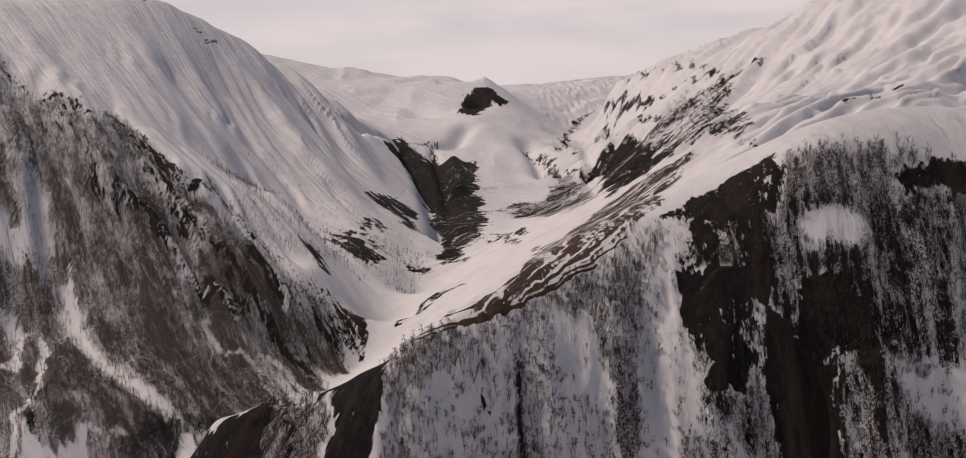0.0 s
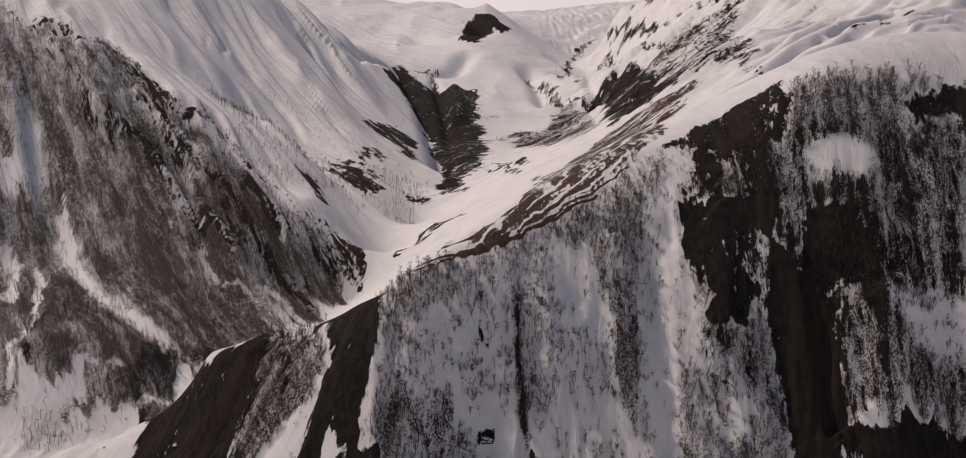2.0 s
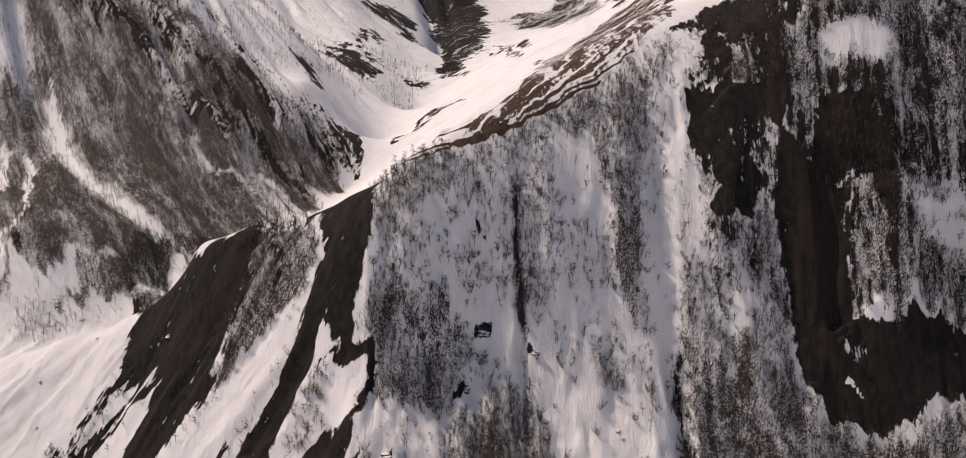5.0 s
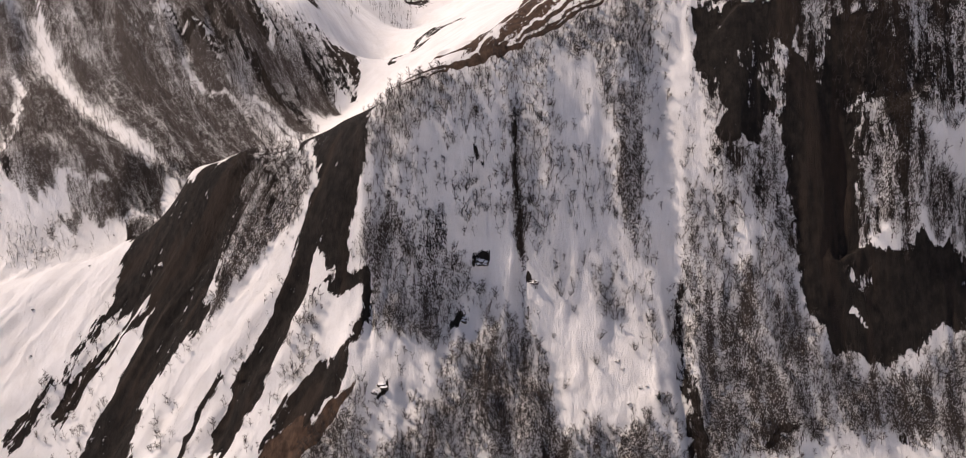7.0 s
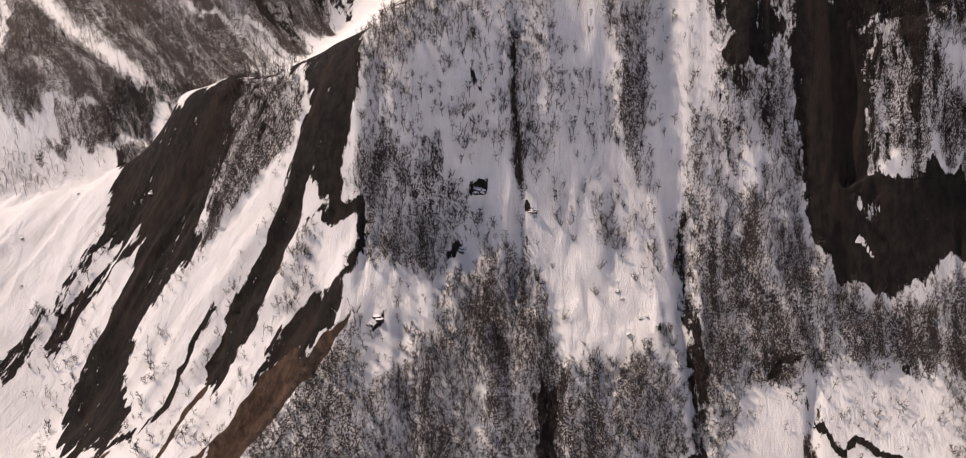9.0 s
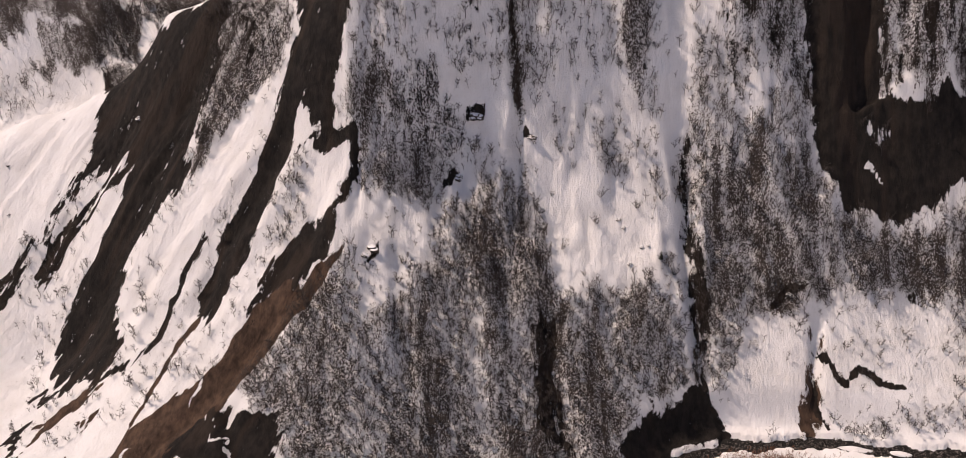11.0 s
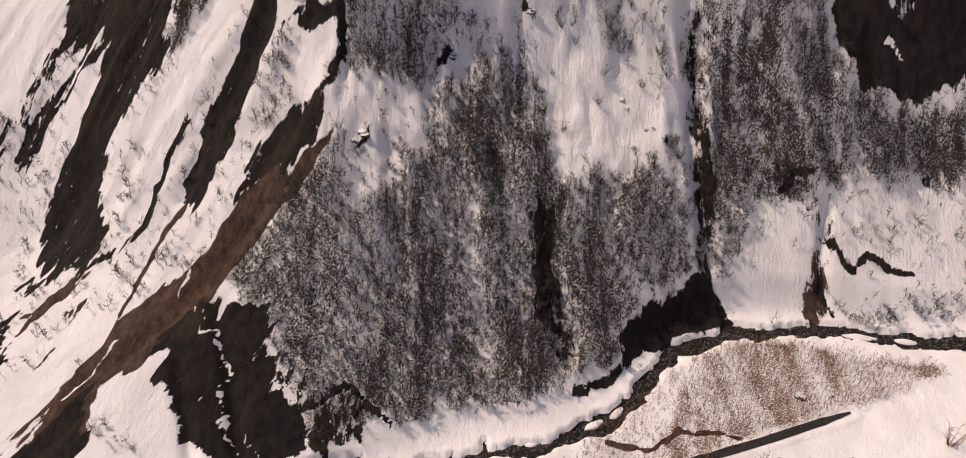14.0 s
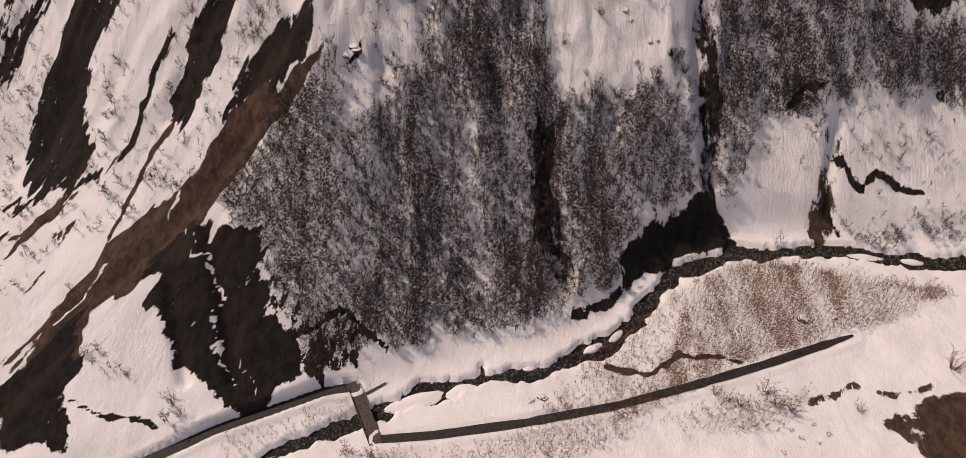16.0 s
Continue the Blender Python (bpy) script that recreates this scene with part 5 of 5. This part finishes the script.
def grow(name, spots, shapes, size, mat, label, category):
    """One mesh of many plants."""
    x, y, z, r = spots
    vs, fs, base = [], [], 0
    turn = r.uniform(0, math.tau, len(x))
    tall = r.uniform(size[0], size[1], len(x)) * (0.75 + 0.5 * r.uniform(0, 1, len(x)) ** 3)
    pick = r.randint(0, len(shapes), len(x))
    for k, shape in enumerate(shapes):
        i = np.where(pick == k)[0]
        if not len(i):
            continue
        v = np.vstack([shape[0], shape[2]])
        f = np.vstack([shape[1], shape[3] + len(shape[0])])
        c, s = np.cos(turn[i])[:, None], np.sin(turn[i])[:, None]
        w = tall[i][:, None]
        p = np.stack([(v[:, 0] * c - v[:, 1] * s) * w + x[i][:, None], (v[:, 0] * s + v[:, 1] * c) * w + y[i][:, None], v[:, 2] * w + z[i][:, None]], -1)
        vs.append(p.reshape(-1, 3))
        fs.append((f[None] + (np.arange(len(i)) * len(v))[:, None, None] + base).reshape(-1, 3))
        base += len(i) * len(v)
    vs, fs = np.vstack(vs).astype(np.float32), np.vstack(fs).astype(np.int32)
    me = bpy.data.meshes.new(name)
    me.vertices.add(len(vs))
    me.vertices.foreach_set("co", vs.ravel())
    me.loops.add(fs.size)
    me.loops.foreach_set("vertex_index", fs.ravel())
    me.polygons.add(len(fs))
    me.polygons.foreach_set("loop_start", (np.arange(len(fs)) * 3).astype(np.int32))
    me.update(calc_edges=True)
    me.materials.append(mat)
    return tagged(new(name, me), label, category, kind="stuff")


FACE_SPOTS = scatter((-235, 268), (330, 668), 2.05, 5, "wood", 1.7)
SIDE_SPOTS = scatter((-660, 560), (-60, 1170), 3.9, 6, "wood")
BACK_SPOTS = scatter((-330, 900), (420, 2700), 11, 8, "wood")
BRUSH_SPOTS = scatter((-130, 240), (260, 372), 1.3, 7, "brush")
FOOT = np.where((FACE_SPOTS[0] > -30) & (FACE_SPOTS[0] < 120) & (FACE_SPOTS[1] < 362))[0]
FOOT = FOOT[np.argsort(FACE_SPOTS[1][FOOT])][:280]
FOOT_SPOTS = [a[FOOT] for a in FACE_SPOTS[:3]]
FACE_SPOTS = tuple(np.delete(a, FOOT) for a in FACE_SPOTS[:3]) + FACE_SPOTS[3:]
woods = grow("bare_woods", FACE_SPOTS, NEAR_SHAPES, (3.4, 7.2), BARK, "leafless grey-brown trees on the steep snowy face", "woods")
side_woods = grow("side_woods", SIDE_SPOTS, FAR_SHAPES, (5, 9), BARK, "leafless dark woods on the far valley side", "woods")
back_woods = grow("back_woods", BACK_SPOTS, FAR_SHAPES, (4, 8), BARK, "sparse leafless trees below the far snowfields", "woods")
brush = grow("brush", BRUSH_SPOTS, FAR_SHAPES, (2.0, 4.4), TWIG, "red-brown leafless brush standing in valley snow", "brush")


def triangles(name, verts, faces, mat):
    me = bpy.data.meshes.new(name)
    me.from_pydata([tuple(v) for v in verts], [], [tuple(int(i) for i in f) for f in faces])
    me.materials.append(mat)
    return me


def bare_tree(shape):
    tree = tagged(new("bare_tree"), "leafless grey-brown tree at the snowy foot of the face", "tree", "trees at the foot of the face")
    for name, v, f in (("trunk", shape[0], shape[1]), ("crown", shape[2], shape[3])):
        new(name, triangles(name, v, f, BARK)).parent = tree
    return tree


TREES = [bare_tree(s) for s in NEAR_SHAPES[:6]]
r = random.Random(21)
for k, (x, y, z) in enumerate(zip(*FOOT_SPOTS)):
    size = r.uniform(3.4, 7.2)
    m = Matrix.Translation((x, y, z)) @ Matrix.Rotation(r.uniform(0, math.tau), 4, "Z") @ Matrix.Diagonal((size, size, size, 1))
    if k < len(TREES):
        TREES[k].matrix_basis = m
    else:
        source = TREES[k % len(TREES)]
        made = copy_thing(source, m)
        made.matrix_basis = m


# ---------------------------------------------------------------- bridge
def box(bm, a, b, m=Matrix(), bevel=0.0):
    got = bmesh.ops.create_cube(bm, size=1)["verts"]
    size = Vector(b) - Vector(a)
    bmesh.ops.transform(bm, matrix=m @ Matrix.Translation((Vector(a) + Vector(b)) / 2) @ Matrix.Diagonal((*size, 1)), verts=got)
    if bevel:
        edges = list({e for v in got for e in v.link_edges})
        bmesh.ops.bevel(bm, geom=edges, offset=bevel, segments=2, affect="EDGES", profile=0.6)


def road_bridge():
    a, b = Vector((*BRIDGE[0], 2.1)), Vector((*BRIDGE[1], 2.1))
    bridge = tagged(new("road_bridge"), "small weathered concrete road bridge over the stream", "bridge")
    bridge.matrix_basis = Matrix.Translation(a) @ Matrix.Rotation(math.atan2(b.y - a.y, b.x - a.x), 4, "Z")
    size = (b - a).length
    bm = bmesh.new()
    box(bm, (-1.5, -2.4, -0.6), (size + 1.5, 2.4, 0.06), bevel=0.05)
    part("deck", bm, CONCRETE, bridge)
    for side in (-1, 1):
        bm = bmesh.new()
        box(bm, (-0.6, side * 2.3 - 0.15, 0.06), (size + 0.6, side * 2.3 + 0.15, 0.32), bevel=0.04)
        part("kerb", bm, CONCRETE, bridge)
        for k in range(8):
            bm = bmesh.new()
            box(bm, (0.4 + k * (size - 0.8) / 7 - 0.07, side * 2.3 - 0.07, 0.32), (0.4 + k * (size - 0.8) / 7 + 0.07, side * 2.3 + 0.07, 1.05), bevel=0.02)
            part("post", bm, CONCRETE, bridge)
        for h in (0.62, 0.98):
            bm = bmesh.new()
            box(bm, (0.3, side * 2.3 - 0.04, h), (size - 0.3, side * 2.3 + 0.04, h + 0.08))
            part("rail", bm, TIMBER, bridge)
    for k in (0.12, 0.88):
        bm = bmesh.new()
        box(bm, (k * size - 0.8, -2.2, -4.2), (k * size + 0.8, 2.2, -0.6), bevel=0.06)
        part("abutment", bm, CONCRETE, bridge)
    return bridge


road_bridge()


# ---------------------------------------------------------------- boulders, stones, drifts
def lump(seed, squash, rough, detail=2):
    """A worn stone or drift about a metre wide."""
    bm = bmesh.new()
    bmesh.ops.create_icosphere(bm, subdivisions=detail, radius=0.5)
    for v in bm.verts:
        n = noise.noise(v.co * 2.1 + Vector((seed * 3.7, 0, 0))) + 0.5 * noise.noise(v.co * 5 + Vector((0, seed, 0)))
        v.co *= 1 + rough * n
        v.co.z *= squash
        v.co.x *= 1.25
    return bm


def spot_z(x, y):
    return float(height(np.array([float(x)]), np.array([float(y)]))[0])


BOULDER_SHAPES = []
for k in range(5):
    bm = lump(k + 1, 0.6, 0.7, 3)
    me = bpy.data.meshes.new("boulder")
    bm.to_mesh(me)
    bm.free()
    me.materials.append(STONE)
    BOULDER_SHAPES.append(me)


def boulder(x, y, size, label="dark boulder with snow on top, on the steep slope"):
    ob = tagged(new("boulder", BOULDER_SHAPES[int(abs(x) * 7 + y) % 5]), label, "boulder", "boulders in the snow")
    ob.matrix_basis = Matrix.Translation((x, y, spot_z(x, y) + size * 0.12)) @ Matrix.Rotation(x * 1.7 + y, 4, "Z") @ Matrix.Diagonal((size, size, size, 1))
    return ob


boulder(2.9, 469, 4.9)
boulder(28.8, 465.9, 3.6)
boulder(-4.8, 450, 3.5)
boulder(-43.2, 408.5, 3.3)
boulder(-40.4, 410.9, 3.9)
boulder(-55.3, 428.5, 2.3)
boulder(-47.1, 442.6, 2.4)
boulder(131.3, 331.7, 3.5)
boulder(143.8, 332.4, 2.0)
boulder(93.6, 351.1, 2.0)
boulder(31, 296.3, 2.7)
boulder(26.9, 295.1, 2.0)
boulder(46.6, 305.7, 1.8)
boulder(68, 443.5, 1.8)
boulder(70.2, 440.5, 1.8)
boulder(71.8, 426.1, 1.8)
boulder(78.1, 433.1, 1.8)
boulder(80.8, 433.1, 1.4)
boulder(125.9, 285.9, 1.4)
boulder(130.6, 282.3, 1.9)
boulder(120.6, 280.6, 1.6)
boulder(118, 283.6, 1.2)
boulder(126.2, 278.3, 1.4)
boulder(113.1, 283.8, 1.1)
boulder(113.4, 274.8, 1.6)
boulder(-164.5, 501.2, 3.0)
boulder(-230.5, 477.8, 1.7)
boulder(-236.7, 501.5, 1.9)
boulder(-211.1, 520.7, 1.4)
boulder(143.2, 420, 2.6)


def snow_island(x, y, long, wide, turn, seed):
    bm = lump(seed, 0.5, 0.22, 3)
    me = bpy.data.meshes.new("snow_island")
    bm.to_mesh(me)
    bm.free()
    me.materials.append(SNOW)
    for p in me.polygons:
        p.use_smooth = True
    ob = tagged(new("snow_island", me), "rounded snow drift lying in the stream", "snow drift", "drifts in the stream")
    ob.matrix_basis = Matrix.Translation((x, y, -0.55)) @ Matrix.Rotation(turn, 4, "Z") @ Matrix.Diagonal((long, wide, 2.6, 1))


snow_island(-15.4, 295.9, 18.2, 6.8, -2.82, 3)
snow_island(2.4, 299.8, 10.4, 7.5, -2.82, 4)
snow_island(50.8, 319.6, 7.1, 3.2, -2.65, 5)
snow_island(15.9, 302.9, 5.0, 2.7, -2.93, 6)
snow_island(60.1, 325.2, 5.7, 3.2, -2.30, 7)
snow_island(26.9, 310.7, 4.6, 2.4, -2.93, 8)
snow_island(164.5, 364.4, 10.8, 3.2, 2.98, 9)
snow_island(182.5, 361.9, 7.1, 3.3, 2.98, 10)
snow_island(36.8, 303.5, 5.5, 2.7, -2.93, 11)


def river_stones():
    """Gravel and cobbles along the stream bed."""
    r = np.random.RandomState(3)
    way = np.array(along(np.c_[np.array(RIVER, float), np.zeros(len(RIVER))], 0.06))[:, :2]
    way = way[(way[:, 0] > -60) & (way[:, 0] < 236)]
    p = way + r.normal(0, 2.9, way.shape)
    octa = np.array([(1, 0, 0), (0, 1, 0), (-1, 0, 0), (0, -1, 0), (0, 0, 0.8), (0, 0, -0.6)], float)
    tris = np.array([(0, 1, 4), (1, 2, 4), (2, 3, 4), (3, 0, 4), (1, 0, 5), (2, 1, 5), (3, 2, 5), (0, 3, 5)])
    verts, faces = [], []
    for k, (x, y) in enumerate(p):
        size = 0.12 + 0.5 * r.uniform() ** 4
        v = octa * size * r.uniform(0.7, 1.3, 3) + r.uniform(-0.1, 0.1, (6, 3)) * size
        verts.append(v + (x, y, -0.55 + size * 0.15))
        faces.append(tris + 6 * k)
    return tagged(new("river_stones", triangles("river_stones", np.vstack(verts), np.vstack(faces), GRAVEL)), "grey gravel and cobbles in the shallow stream", "gravel", kind="stuff")


river_stones()


def log(a, b, radius):
    verts, faces = [], []
    a, b = np.array((*a, spot_z(*a) + radius * 0.7)), np.array((*b, spot_z(*b) + radius * 0.7))
    for k in range(4):
        cone(verts, faces, a + (b - a) * k / 4, a + (b - a) * (k + 1) / 4, radius * (1 - k * 0.07), radius * (0.93 - k * 0.07), 8)
    return tagged(new("log", triangles("log", verts, faces, TIMBER)), "long dark log lying on the snow beside the bridge", "log")


log((-32.8, 298.1), (-25.8, 302.7), 0.45)



# ---------------------------------------------------------------- lone shrubs and a young spruce
def shrub_shape(seed):
    """Many thin stems from one root, a metre high."""
    r = random.Random(seed)
    stems, twigs = ([], []), ([], [])
    for k in range(9):
        w = r.uniform(0, math.tau)
        tip = np.array((math.cos(w) * r.uniform(0.2, 0.75), math.sin(w) * r.uniform(0.2, 0.75), r.uniform(0.6, 1.0)))
        root = np.array((math.cos(w), math.sin(w), 0)) * 0.05 - np.array((0, 0, 0.1))
        cone(*stems, root, tip, 0.022, 0)
        for q in range(6):
            a = root + (tip - root) * r.uniform(0.35, 0.95)
            cone(*twigs, a, a + np.array((r.uniform(-0.3, 0.3), r.uniform(-0.3, 0.3), r.uniform(0.08, 0.3))), 0.014, 0)
    return stems, twigs


SHRUB_MESHES = {}
for tone, mat in (("grey", BARK), ("red", TWIG)):
    for k in range(3):
        stems, twigs = shrub_shape(40 + k)
        SHRUB_MESHES[tone, k] = (triangles("root_stock", *stems, mat), triangles("twig_crown", *twigs, mat))


def shrub(x, y, size, tone):
    label = "leafless red-brown shrub in the valley snow" if tone == "red" else "leafless dark shrub alone on the steep snow"
    ob = tagged(new("shrub"), label, "shrub", "lone shrubs on the snow")
    k = int(abs(x * 3 + y)) % 3
    for name, me in zip(("root_stock", "twig_crown"), SHRUB_MESHES[tone, k]):
        new(name, me).parent = ob
    ob.matrix_basis = Matrix.Translation((x, y, spot_z(x, y))) @ Matrix.Rotation(x, 4, "Z") @ Matrix.Diagonal((size, size, size, 1))


def young_spruce(x, y, tall):
    ob = tagged(new("young_spruce"), "small dark green spruce at the edge of the woods", "conifer")
    ob.location = (x, y, spot_z(x, y))
    v, f = [], []
    cone(v, f, (0, 0, -0.2), (0, 0, tall), 0.12, 0, 6)
    new("trunk", triangles("trunk", v, f, BARK)).parent = ob
    r = random.Random(5)
    v, f = [], []
    for k in range(90):
        h = r.uniform(0.1, 0.97)
        w = r.uniform(0, math.tau)
        reach = (1 - h) * tall * 0.3 + 0.1
        a = np.array((0, 0, h * tall))
        b = a + np.array((math.cos(w) * reach, math.sin(w) * reach, -0.25 * reach))
        side = np.array((-math.sin(w), math.cos(w), 0.2)) * reach * 0.22
        i = len(v)
        v += [a, a + (b - a) * 0.6 - side, b, a + (b - a) * 0.6 + side]
        f += [(i, i + 1, i + 2), (i, i + 2, i + 3)]
    new("crown", triangles("crown", v, f, NEEDLE)).parent = ob


shrub(41.8, 464, 4.4, "grey")
shrub(46.2, 464.6, 3.7, "grey")
shrub(47.9, 460.4, 3.7, "grey")
shrub(59.8, 450.6, 5.1, "grey")
shrub(76.8, 448.2, 5.8, "grey")
shrub(57.9, 441.5, 5.8, "grey")
shrub(41.6, 427.7, 5.0, "grey")
shrub(85.4, 456.9, 6.6, "grey")
shrub(87.8, 450.3, 5.9, "grey")
shrub(61.8, 465.2, 5.9, "grey")
shrub(65.4, 464.4, 6.6, "grey")
shrub(68.2, 461.5, 6.6, "grey")
shrub(51.2, 416.6, 3.5, "grey")
shrub(53.6, 411.5, 3.5, "grey")
shrub(37.8, 450.1, 2.9, "grey")
shrub(-29.3, 403.1, 5.8, "grey")
shrub(-27.1, 409.7, 5.2, "grey")
shrub(91, 402.3, 4.8, "grey")
shrub(92, 424.5, 5.8, "grey")
shrub(111.2, 298.9, 7.6, "red")
shrub(114.9, 293.5, 8.2, "red")
shrub(119.6, 291.4, 6.4, "red")
shrub(101.5, 293.7, 5.2, "red")
shrub(97.4, 296.1, 5.8, "red")
shrub(93.3, 298.4, 5.2, "red")
shrub(180.9, 308.4, 9.4, "red")
shrub(-38, 274.6, 6.1, "red")
shrub(-29.3, 273.1, 5.0, "red")
shrub(143.3, 290.9, 4.8, "red")
shrub(-135.8, 309.9, 4.3, "grey")
shrub(-132.2, 306.3, 4.2, "grey")
shrub(-118.8, 300.8, 4.1, "grey")
shrub(-100.5, 291.8, 5.3, "grey")
shrub(-97.6, 286.6, 5.2, "grey")
young_spruce(85.7, 426.7, 4.7)
